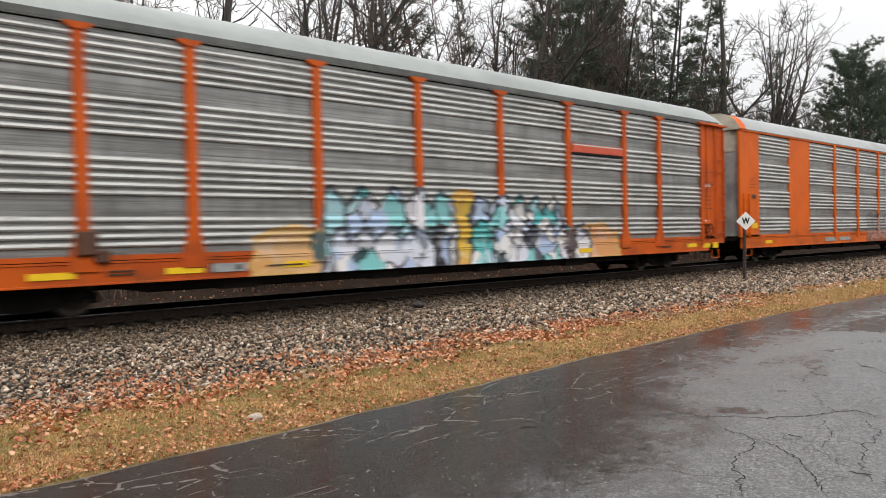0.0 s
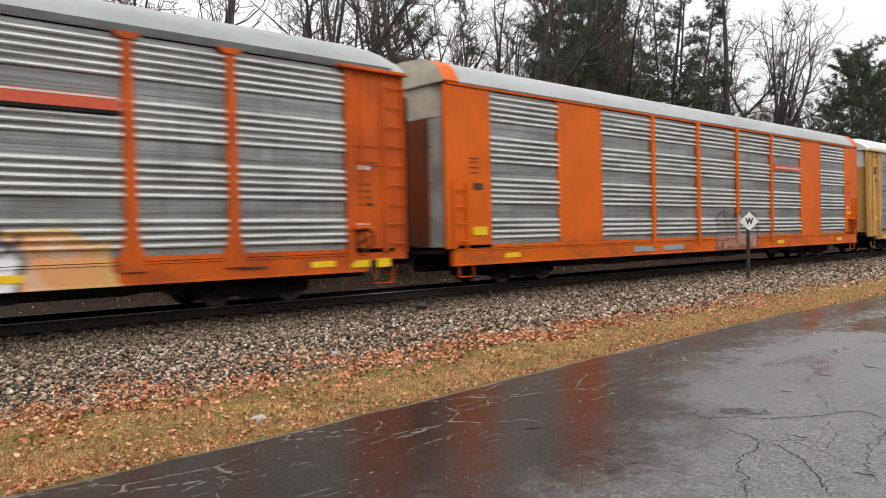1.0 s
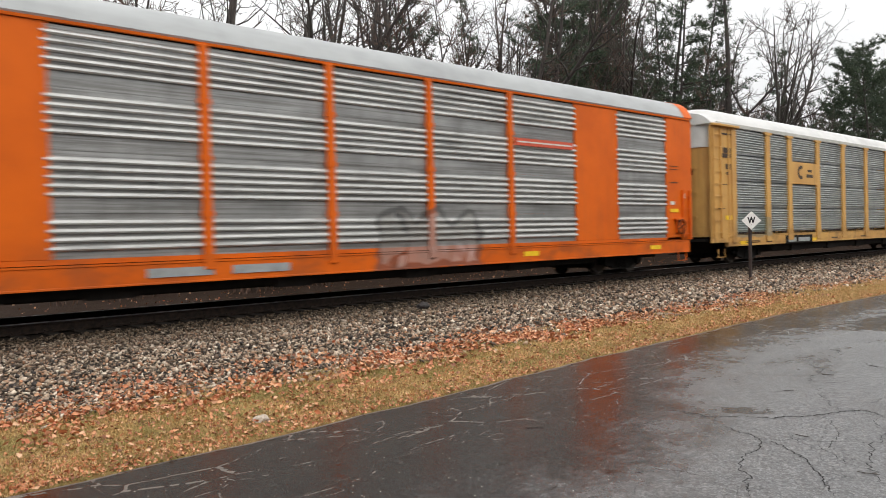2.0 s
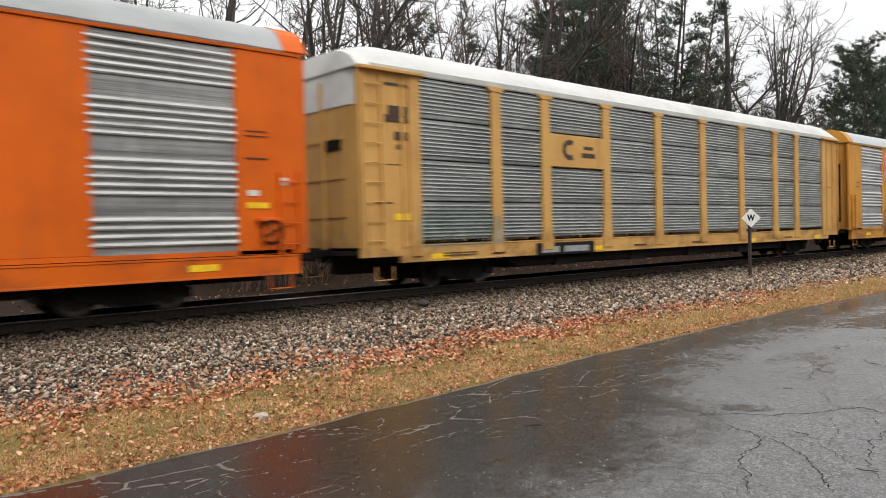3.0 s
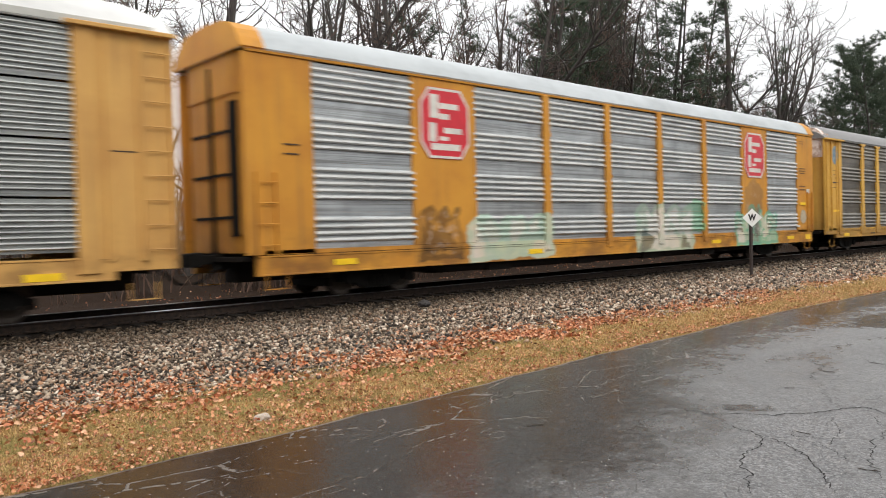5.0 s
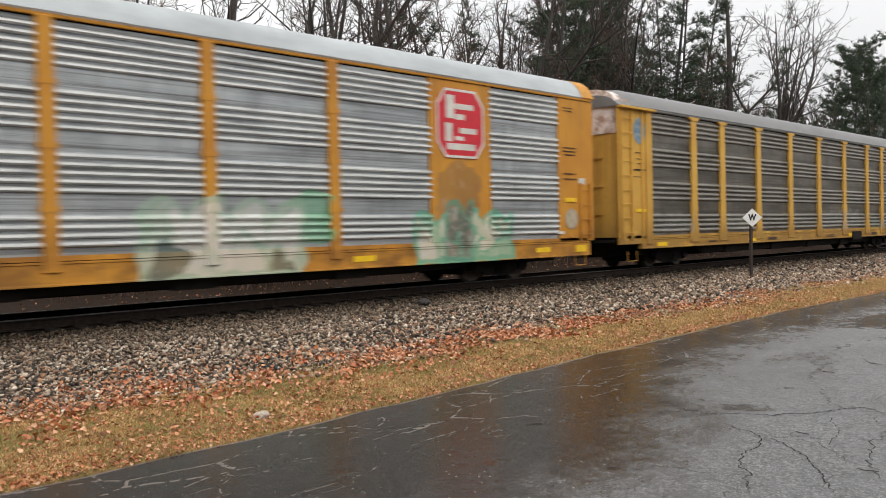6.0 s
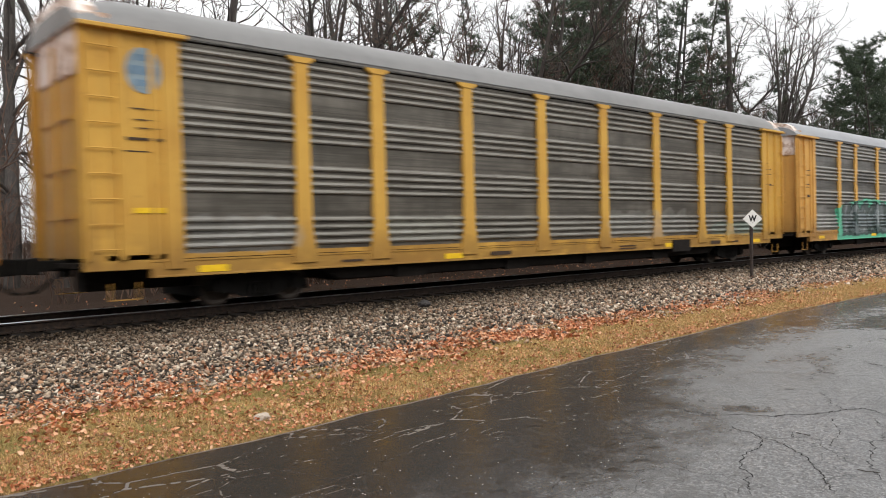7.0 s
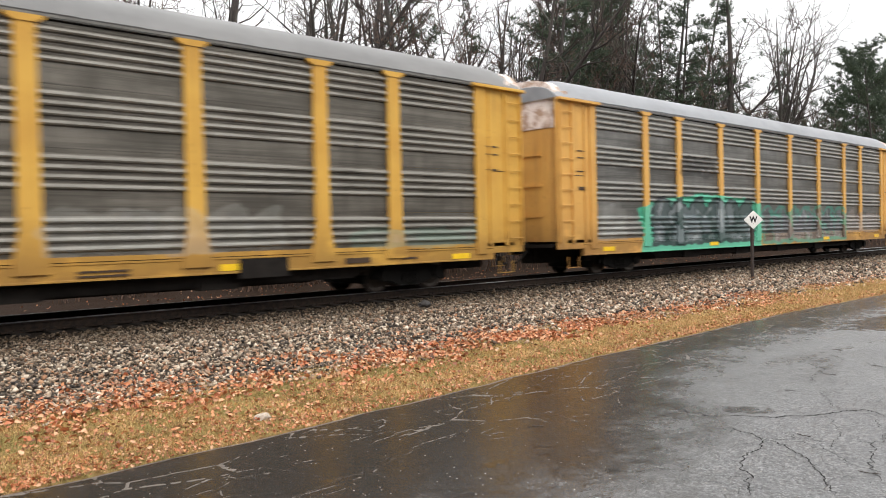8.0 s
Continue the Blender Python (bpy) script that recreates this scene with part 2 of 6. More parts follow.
def ground_z(x, y):
    if -14 < y < -8:
        y -= (lot_edge(x) + 9.78) * min(1.0, (-8 - y) / 1.2)
    if y < 0:
        pts = ((-400, -0.06), (-10.2, -0.06), (-9.8, -0.012), (-9.4, 0.022), (-7.7, 0.05), (-5.0, 0.085), (-3.0, 0.055), (-1.95, 0.0), (-1.5, 0.06), (-1.35, 0.1), (0, 0.1))
    else:
        pts = ((0, 0.09), (1.2, 0.09), (1.75, 0.02), (3.2, 0.0), (5.0, -0.1), (9.0, -0.1), (14, 0.1), (30, 0.6), (400, 2.0))
    for (ya, za), (yb, zb) in zip(pts, pts[1:]):
        if ya <= y <= yb:
            z = za + (zb - za) * (y - ya) / (yb - ya)
            break
    else:
        z = pts[0][1] if y < pts[0][0] else pts[-1][1]
    if -9.3 < y < -1.8:
        z += 0.03 * (noise.noise((x * 0.8, y * 0.8, 3.0)))
    if y > 4:
        z += 0.12 * noise.noise((x * 0.3, y * 0.3, 8.0))
    return z


def ground_material():
    n = Nodes("grass_and_leaf_litter")
    y = n.xyz()[1]
    big = n.noise(0.6, detail=6)
    mid = n.noise(4.0, detail=6)
    fine = n.noise(60.0, detail=4)
    leaf = n.voronoi(22.0, out="Color")
    sep = n.t.nodes.new("ShaderNodeSeparateColor")
    n.put(sep.inputs[0], leaf)
    grass = n.mix(n.step(mid, 0.35, 0.65), (0.25, 0.16, 0.065), (0.16, 0.11, 0.042))
    grass = n.mix(n.step(big, 0.45, 0.7), grass, (0.33, 0.21, 0.085))
    dead = n.ramp(sep.outputs[0], (0.0, (0.07, 0.035, 0.02)), (0.3, (0.14, 0.062, 0.027)), (0.6, (0.18, 0.095, 0.05)), (0.85, (0.09, 0.055, 0.038)))
    c = n.mix(n.step(mid, 0.52, 0.64), grass, dead)
    # litter mixed almost to black on the side of the woods
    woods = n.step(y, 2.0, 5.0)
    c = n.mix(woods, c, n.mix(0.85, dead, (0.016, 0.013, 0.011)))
    # dark bed: the shade between the stones is put into its colour
    gravel = n.ramp(sep.outputs[1], (0.0, (0.02, 0.016, 0.013)), (0.4, (0.05, 0.042, 0.034)), (0.75, (0.03, 0.024, 0.019)), (1.0, (0.1, 0.085, 0.07)))
    edge = n.math("MULTIPLY", n.math("SUBTRACT", mid, 0.5), 1.6)
    yy = n.math("ADD", y, edge)
    band = n.math("MULTIPLY", n.step(yy, -7.9, -7.3), n.math("SUBTRACT", 1.0, n.step(yy, 2.6, 4.0)))
    # gravel goes nearly black close to the rails
    near_rails = n.math("SUBTRACT", 1.0, n.step(n.math("ABSOLUTE", y), 1.6, 2.7))
    gravel = n.mix(n.math("MULTIPLY", near_rails, 0.92), gravel, (0.014, 0.011, 0.009))
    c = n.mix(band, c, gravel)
    n.bump(n.math("ADD", fine, leaf), 0.6, 0.02)
    return n.done(c, 0.9, 0.0, 0.05)


def build_ground():
    xs = [-2000, -600, -200, -80, -40, -20, -10, -5] + [i * 0.5 for i in range(-4, 100)] + [52, 55, 60, 66, 74, 84, 100, 130, 180, 300, 700, 2000]
    ys = [-2000, -500, -120, -50, -25, -15, -12] + [-10.5 + 0.25 * i for i in range(36)] + [-1.5, -1.0, 0, 1.0, 1.5, 1.75, 2, 2.5, 3, 3.5] + [4.4, 5, 6, 7, 8.5, 10, 12, 14, 17, 20, 25, 30, 40, 60, 100, 200, 500, 2000]
    vs = [(x, y, ground_z(x, y)) for y in ys for x in xs]
    k = len(xs)
    fs = [(j * k + i, j * k + i + 1, (j + 1) * k + i + 1, (j + 1) * k + i) for j in range(len(ys) - 1) for i in range(k - 1)]
    me = bpy.data.meshes.new("ground")
    me.from_pydata(vs, [], fs)
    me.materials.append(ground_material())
    ob = new("ground", me)
    return tagged(ob, "trackside ground of grass, gravel and leaf litter", "ground", kind="structure")


def asphalt_material():
    """Worn damp asphalt with exposed aggregate; a soaked smooth bay along the edge; pale broken crack lines."""
    n = Nodes("wet_asphalt")
    x, y, z = n.xyz()
    patch = n.noise(1.5, detail=6)
    mid = n.noise(7.0, detail=5)
    pool = n.noise(0.55, n.pos(scale=(0.5, 1.0, 1), loc=(3.1, 1.7, 0)), detail=4, rough=0.5, warp=0.3)
    grit = n.noise(110.0, detail=3)
    chips = n.voronoi(95.0, out="Color")
    sep = n.t.nodes.new("ShaderNodeSeparateColor")
    n.put(sep.inputs[0], chips)
    # soaked bay: the water stands where the lot sinks towards its edge
    k = n.math("DIVIDE", n.math("MAXIMUM", n.math("SUBTRACT", x, 4.2), 0.0), 3.3)
    bay = n.math("MULTIPLY", n.math("EXPONENT", n.math("MULTIPLY", n.math("MULTIPLY", k, k), -1.0)), 2.15)
    line = n.math("ADD", n.math("ADD", y, 10.25), bay)
    line = n.math("ADD", line, n.math("MULTIPLY", n.math("SUBTRACT", patch, 0.5), 1.9))
    line = n.math("ADD", line, n.math("MULTIPLY", n.math("SUBTRACT", mid, 0.5), 0.9))
    soaked = n.step(line, -0.95, 0.45)
    far_pool = n.math("MULTIPLY", n.step(n.math("ADD", pool, n.math("MULTIPLY", n.math("SUBTRACT", mid, 0.5), 0.22)), 0.53, 0.6), n.step(x, 7.0, 12.0))
    # wet hollow where the cracks meet
    hx, hy = n.math("SUBTRACT", x, 6.7), n.math("ADD", y, 12.3)
    along_it = n.math("ADD", n.math("MULTIPLY", hx, 0.6), n.math("MULTIPLY", hy, -0.8))
    across_it = n.math("ADD", n.math("MULTIPLY", hx, 0.8), n.math("MULTIPLY", hy, 0.6))
    far_off = n.math("ADD", n.math("MULTIPLY", n.math("MULTIPLY", along_it, along_it), 9.0), n.math("MULTIPLY", n.math("MULTIPLY", across_it, across_it), 22.0))
    far_off = n.math("ADD", far_off, n.math("MULTIPLY", n.math("SUBTRACT", mid, 0.5), 2.4))
    hollow = n.math("SUBTRACT", 1.0, n.step(far_off, 0.0, 0.75))
    water = n.math("MAXIMUM", n.math("MAXIMUM", soaked, far_pool), hollow)
    puddle = n.math("MULTIPLY", water, n.step(n.math("ADD", mid, n.math("MULTIPLY", patch, 0.6)), 0.68, 0.95))
    base = n.ramp(sep.outputs[0], (0.0, 0.03), (0.45, 0.075), (0.8, 0.135), (0.95, 0.26))
    base = n.mix(n.math("MULTIPLY", n.step(patch, 0.35, 0.7), 0.5), base, (0.068, 0.068, 0.067))
    base = n.mix(n.math("MULTIPLY", n.step(n.noise(0.9, n.pos(loc=(2, 9, 0)), detail=5), 0.5, 0.72), 0.55), base, (0.05, 0.048, 0.045))
    wet = n.ramp(sep.outputs[0], (0.0, 0.006), (0.7, 0.013), (0.93, 0.03), (1.0, 0.09))
    base = n.mix(water, base, n.mix(0.45, wet, (0.018, 0.011, 0.006)))
    stonelets = n.voronoi(46.0, n.pos(loc=(5.0, 1.3, 0)), out="Color")
    st = n.t.nodes.new("ShaderNodeSeparateColor")
    n.put(st.inputs[0], stonelets)
    dry = n.math("SUBTRACT", 1.0, n.math("MULTIPLY", water, 0.8))
    base = n.mix(n.math("MULTIPLY", n.math("SUBTRACT", 1.0, n.step(st.outputs[1], 0.16, 0.22)), n.math("MULTIPLY", dry, 0.75)), base, (0.016, 0.015, 0.014))
    base = n.mix(n.math("MULTIPLY", n.step(st.outputs[1], 0.9, 0.94), n.math("MULTIPLY", dry, 0.4)), base, (0.26, 0.25, 0.235))
    # specks of pale grit
    speck = n.voronoi(38.0, n.pos(loc=(0.3, 0.7, 0)), out="Color")
    sp = n.t.nodes.new("ShaderNodeSeparateColor")
    n.put(sp.inputs[0], speck)
    near = n.voronoi(38.0, n.pos(loc=(0.3, 0.7, 0)))
    dots = n.math("MULTIPLY", n.step(sp.outputs[0], 0.955, 0.96), n.math("SUBTRACT", 1.0, n.step(near, 0.12, 0.26)))
    base = n.mix(dots, base, (0.42, 0.38, 0.32))

    def crazing(scale, stretch, lo, hi, cut, loc, bend=0.45):
        """Broken crack network, bent by noise."""
        wv = n.t.nodes.new("ShaderNodeVectorMath")
        wv.operation = "MULTIPLY_ADD"
        tex = n.t.nodes.new("ShaderNodeTexNoise")
        tex.inputs["Scale"].default_value, tex.inputs["Detail"].default_value = 2.2, 6
        n.put(tex.inputs["Vector"], n.coord.outputs["Object"])
        n.put(wv.inputs[0], tex.outputs["Color"])
        wv.inputs[1].default_value = (bend, bend, 0)
        n.put(wv.inputs[2], n.pos(scale=stretch, loc=loc))
        d = n.voronoi(scale, wv.outputs[0], feature="DISTANCE_TO_EDGE")
        return n.math("MULTIPLY", n.math("SUBTRACT", 1.0, n.step(d, lo, hi)), n.step(n.noise(1.6, n.pos(loc=loc), detail=5), cut, cut + 0.07))

    hair = n.math("MULTIPLY", crazing(2.0, (1, 1, 0), 0.002, 0.011, 0.49, (7, 2, 0)), n.math("SUBTRACT", 1.0, water))
    base = n.mix(n.math("MULTIPLY", hair, 0.85), base, (0.012, 0.012, 0.012))
    # pale silt in the cracks of the broken margin
    margin = n.step(n.math("ADD", y, n.math("MULTIPLY", n.math("SUBTRACT", patch, 0.5), 1.6)), -11.75, -10.9)
    silt = n.math("MAXIMUM", crazing(1.2, (0.6, 1.3, 0), 0.003, 0.015, 0.45, (1, 5, 0), 0.14), crazing(2.9, (0.6, 1.3, 0), 0.004, 0.022, 0.52, (4, 3, 0), 0.2))
    silt = n.math("MULTIPLY", n.math("MULTIPLY", silt, margin), n.step(n.noise(14.0, detail=3), 0.4, 0.6))
    base = n.mix(n.math("MULTIPLY", silt, 0.6), base, (0.25, 0.215, 0.18))
    damp = n.mix(patch, (0.34,) * 3, (0.5,) * 3)
    slick = n.mix(n.noise(5.0, detail=5), (0.1,) * 3, (0.26,) * 3)
    rough = n.mix(water, damp, slick)
    rough = n.mix(puddle, rough, n.mix(mid, (0.05,) * 3, (0.16,) * 3))
    rough = n.mix(n.math("MAXIMUM", silt, dots), rough, (0.6,) * 3)
    flat = n.math("SUBTRACT", 1.0, n.math("MULTIPLY", n.math("MAXIMUM", n.math("MULTIPLY", water, 0.86), puddle), 0.97))
    h = n.math("MULTIPLY", n.math("ADD", grit, n.math("MULTIPLY", sep.outputs[1], 0.8)), flat)
    h = n.math("ADD", n.math("SUBTRACT", h, hair), n.math("MULTIPLY", silt, 0.5))
    n.bump(h, 0.8, 0.007)
    return n.done(base, rough, 0.0, n.mix(water, (1.0,) * 3, (0.25,) * 3))


def margin_material():
    n = Nodes("crumbled_asphalt_margin")
    g = n.noise(60, detail=4)
    a = n.noise(3.0, detail=5)
    c = n.ramp(g, (0.3, (0.05, 0.042, 0.036)), (0.55, (0.15, 0.115, 0.095)), (0.78, (0.34, 0.27, 0.23)))
    c = n.mix(n.step(a, 0.45, 0.7), c, (0.05, 0.04, 0.032))
    n.bump(g, 0.6, 0.01)
    return n.done(c, 0.6)


def build_lot():
    """Parking-lot asphalt, a slab with a ragged edge, slightly uneven."""
    xs = [-60, -30, -15, -8, -4] + [i * 0.25 for i in range(-8, 140)] + [36, 38, 41, 45, 50, 60, 80]
    offs = [0.0, 0.085, 0.25, 0.6, 1.2, 2, 3, 4, 5, 6, 8, 12, 20, 40]
    vs, fs = [], []
    for o in offs:
        for x in xs:
            e = lot_edge(x) + 0.05 * noise.noise((x * 2.6, 0.3, 0.0)) + 0.02 * noise.noise((x * 9.0, 4.3, 0.0))
            z = 0.012 - 0.016 * (o == 0)
            vs.append((x, e - o, z))
    k = len(xs)
    for j in range(len(offs) - 1):
        for i in range(k - 1):
            fs.append((j * k + i, (j + 1) * k + i, (j + 1) * k + i + 1, j * k + i + 1))
    base = len(vs)
    for i in range(k):
        x, y, z = vs[i]
        vs.append((x, y + 0.03, -0.08))
    for i in range(k - 1):
        fs.append((i, i + 1, base + i + 1, base + i))
    me = bpy.data.meshes.new("asphalt_lot")
    me.from_pydata(vs, [], fs)
    me.materials.append(asphalt_material())
    me.materials.append(margin_material())
    for f in me.polygons[:k - 1]:
        f.material_index = 1
    return tagged(new("asphalt_lot", me), "wet cracked dark asphalt of a parking lot with puddles", "pavement", kind="structure")


def ribbon(points, width, rng, rough=0.05, cuts=4, broken=0.0):
    """Jagged thin strip along a bent line on the asphalt."""
    pts = [Vector((x, y, 0)) for x, y in points]
    for c in range(cuts):
        out = [pts[0]]
        for p, q in zip(pts, pts[1:]):
            d = q - p
            m = (p + q) / 2 + Vector((-d.y, d.x, 0)) * rng.gauss(0, 0.05 + 0.035 * c + rough * 0.5)
            out += [m, q]
        pts = out
    bm = bmesh.new()
    prev = None
    for i, p in enumerate(pts):
        d = (pts[min(i + 1, len(pts) - 1)] - pts[max(i - 1, 0)]).normalized()
        t = i / (len(pts) - 1)
        w = width * rng.uniform(0.35, 1.0) * min(1, 6 * t + 0.15, 6 * (1 - t) + 0.15)
        s = Vector((-d.y, d.x, 0)) * w / 2
        cur = (bm.verts.new((p.x - s.x, p.y - s.y, 0.0145)), bm.verts.new((p.x + s.x, p.y + s.y, 0.0145)))
        if prev and rng.random() > broken:
            bm.faces.new((prev[0], cur[0], cur[1], prev[1]))
        prev = cur
    return bm


def build_cracks(lot):
    rng = random.Random(4)
    dark = plain("crack_void", (0.01, 0.009, 0.008), 0.9)
    pale = plain("pale_scuff", (0.16, 0.135, 0.11), 0.7, 0, 0.4, 30)
    for pts, w in ((((6.33, -11.7), (6.27, -12.16), (6.55, -12.54), (6.96, -12.85), (7.39, -13.07), (7.22, -13.3)), 0.035),
                   (((6.05, -12.43), (5.95, -12.73), (5.52, -12.97), (4.87, -13.23), (4.55, -13.41)), 0.024),
                   (((5.89, -12.79), (5.81, -13.06), (5.56, -13.33), (5.2, -13.59), (4.9, -13.77)), 0.022),
                   (((5.88, -12.8), (6.08, -13.12), (6.3, -13.59)), 0.014), (((10.01, -12.1), (9.77, -12.43), (9.2, -13.1)), 0.022),
                   (((9.73, -11.75), (8.77, -12.07), (8.26, -12.22)), 0.02), (((7.18, -13.25), (6.45, -13.52), (5.28, -13.83)), 0.02),
                   (((4.87, -13.23), (4.7, -12.8), (4.3, -12.5)), 0.012), (((6.96, -12.85), (6.5, -13.2), (5.9, -13.4)), 0.012),
                   (((6.2, -12.9), (5.9, -13.3), (5.6, -13.7)), 0.012), (((8.2, -12.4), (7.6, -12.7), (7.2, -13.0)), 0.012),
                   (((6.3, -11.9), (5.7, -11.9), (5.2, -12.1)), 0.01)):
        part("crack", ribbon(pts, w * 0.5, rng, 0.05, 5), dark, lot)
    lines = [((3.08, -10.35), (3.38, -10.28), (3.68, -10.25), (4.21, -10.19), (4.62, -10.25), (5.08, -10.38)), ((2.65, -10.18), (2.71, -10.49), (2.81, -10.81), (2.91, -11.10), (2.96, -11.30), (3.23, -11.25), (3.58, -11.13), (3.89, -11.10), (4.23, -11.05), (4.66, -10.88), (5.04, -10.78)), ((2.56, -11.37), (2.75, -11.33), (2.96, -11.30)), ((2.30, -10.06), (2.54, -10.12), (2.82, -10.21), (3.00, -10.31)), ((3.11, -11.71), (3.20, -12.05)), ((5.53, -10.16), (6.07, -10.22), (6.78, -10.17), (7.36, -10.21)), ((5.93, -10.57), (6.41, -10.61), (7.21, -10.47), (8.10, -10.25), (9.38, -9.94)), ((9.02, -9.82), (10.34, -9.55), (11.28, -9.49)), ((8.92, -10.30), (10.48, -10.10), (11.15, -10.37)), ((5.04, -10.78), (5.20, -11.18), (5.44, -11.62)), ((7.72, -9.41), (6.89, -10.10)), ((6.17, -9.88), (5.53, -10.51))]
    for i in range(34):
        x, y = rng.uniform(2.2, 13), rng.uniform(-13.3, -9.95)
        a = rng.choice((0.1, 0.3, 1.2, -0.5)) + rng.gauss(0, 0.2)
        ln = rng.uniform(0.08, 0.35)
        lines.append(((x, y), (x + ln * math.cos(a), min(-9.9, y + ln * math.sin(a)))))
    for pts in lines:
        part("scuff_line", ribbon(pts, rng.uniform(0.0028, 0.0055) * (1 + max(0.0, pts[0][0] - 3) * 0.2), rng, 0.0, 4 if len(pts) > 2 else 3, 0.35), pale, lot)


# ---- track ----
def stone_material():
    n = Nodes("ballast_stone")
    r = n.island()
    rr = n.math("FRACT", n.math("ADD", r, n.each()))
    c = n.ramp(rr, (0.0, (0.02, 0.016, 0.013)), (0.15, (0.13, 0.09, 0.06)), (0.32, (0.46, 0.36, 0.26)), (0.48, (0.34, 0.17, 0.09)), (0.58, (0.78, 0.68, 0.55)), (0.7, (0.42, 0.33, 0.24)), (0.82, (0.16, 0.11, 0.078)), (0.93, (0.035, 0.03, 0.027)))
    g = n.noise(40, detail=4)
    c = n.mix(n.math("MULTIPLY", n.step(g, 0.4, 0.7), 0.35), c, (0.14, 0.125, 0.11))
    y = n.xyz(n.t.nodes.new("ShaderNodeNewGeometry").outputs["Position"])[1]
    # stones browner towards the rails, darkest at the sleeper ends
    dull = n.math("ADD", n.math("ABSOLUTE", y), n.math("MULTIPLY", n.math("SUBTRACT", n.noise(0.7, detail=4), 0.5), 2.0))
    dull = n.math("MULTIPLY", n.math("SUBTRACT", 1.0, n.step(dull, 1.8, 5.5)), 0.7)
    dull = n.math("MAXIMUM", dull, n.math("MULTIPLY", n.math("SUBTRACT", 1.0, n.step(n.math("ABSOLUTE", y), 1.5, 2.1)), 0.93))
    c = n.mix(dull, c, (0.05, 0.034, 0.02))
    # much darker brown on the side of the woods
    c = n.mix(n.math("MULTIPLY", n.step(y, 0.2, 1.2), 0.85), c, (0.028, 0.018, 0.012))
    n.bump(g, 0.3, 0.005)
    return n.done(c, n.ramp(g, (0.3, 0.5), (0.7, 0.75)), 0.0, 0.25)


def stone_shape(seed):
    """Angular crushed stone."""
    rng = random.Random(seed)
    bm = bmesh.new()
    for i in range(9):
        d = Vector((rng.gauss(0, 1), rng.gauss(0, 1), rng.gauss(0, 1))).normalized()
        bm.verts.new((d.x * 1.15, d.y * 0.78, d.z * 0.5))
    res = bmesh.ops.convex_hull(bm, input=bm.verts[:])
    bmesh.ops.delete(bm, geom=[g for g in res["geom_interior"] + res["geom_unused"] if isinstance(g, bmesh.types.BMVert)], context="VERTS")
    return bm


def scatter(name, shapes, rows, material, parent=None):
    """Joins many turned copies of small shapes into one mesh. rows: x, y, z, size, seed."""
    base = []
    for bm in shapes:
        bmesh.ops.triangulate(bm, faces=bm.faces[:])
        bm.verts.index_update()
        base.append((np.array([v.co[:] for v in bm.verts]), np.array([[v.index for v in f.verts] for f in bm.faces])))
    rng = np.random.RandomState(5)
    V, F, off = [], [], 0
    for x, y, z, size, tilt in rows:
        v, f = base[rng.randint(len(base))]
        a, b, c = rng.uniform(0, 2 * math.pi), rng.normal(0, tilt), rng.normal(0, tilt)
        ca, sa, cb, sb, cc, sc = math.cos(a), math.sin(a), math.cos(b), math.sin(b), math.cos(c), math.sin(c)
        m = np.array(((ca, -sa, 0), (sa, ca, 0), (0, 0, 1))) @ np.array(((1, 0, 0), (0, cb, -sb), (0, sb, cb))) @ np.array(((cc, 0, sc), (0, 1, 0), (-sc, 0, cc)))
        V.append(v @ m.T * size + (x, y, z))
        F.append(f + off)
        off += len(v)
    V, F = np.concatenate(V), np.concatenate(F)
    me = bpy.data.meshes.new(name)
    me.vertices.add(len(V))
    me.vertices.foreach_set("co", V.ravel())
    me.loops.add(F.size)
    me.loops.foreach_set("vertex_index", F.ravel().astype(np.int32))
    me.polygons.add(len(F))
    me.polygons.foreach_set("loop_start", np.arange(0, F.size, 3, dtype=np.int32))
    me.polygons.foreach_set("loop_total", np.full(len(F), 3, dtype=np.int32))
    me.update(calc_edges=True)
    me.validate()
    me.materials.append(material)
    ob = new(name, me)
    if parent is not None:
        ob.parent = parent
    return ob


STONE = stone_material()


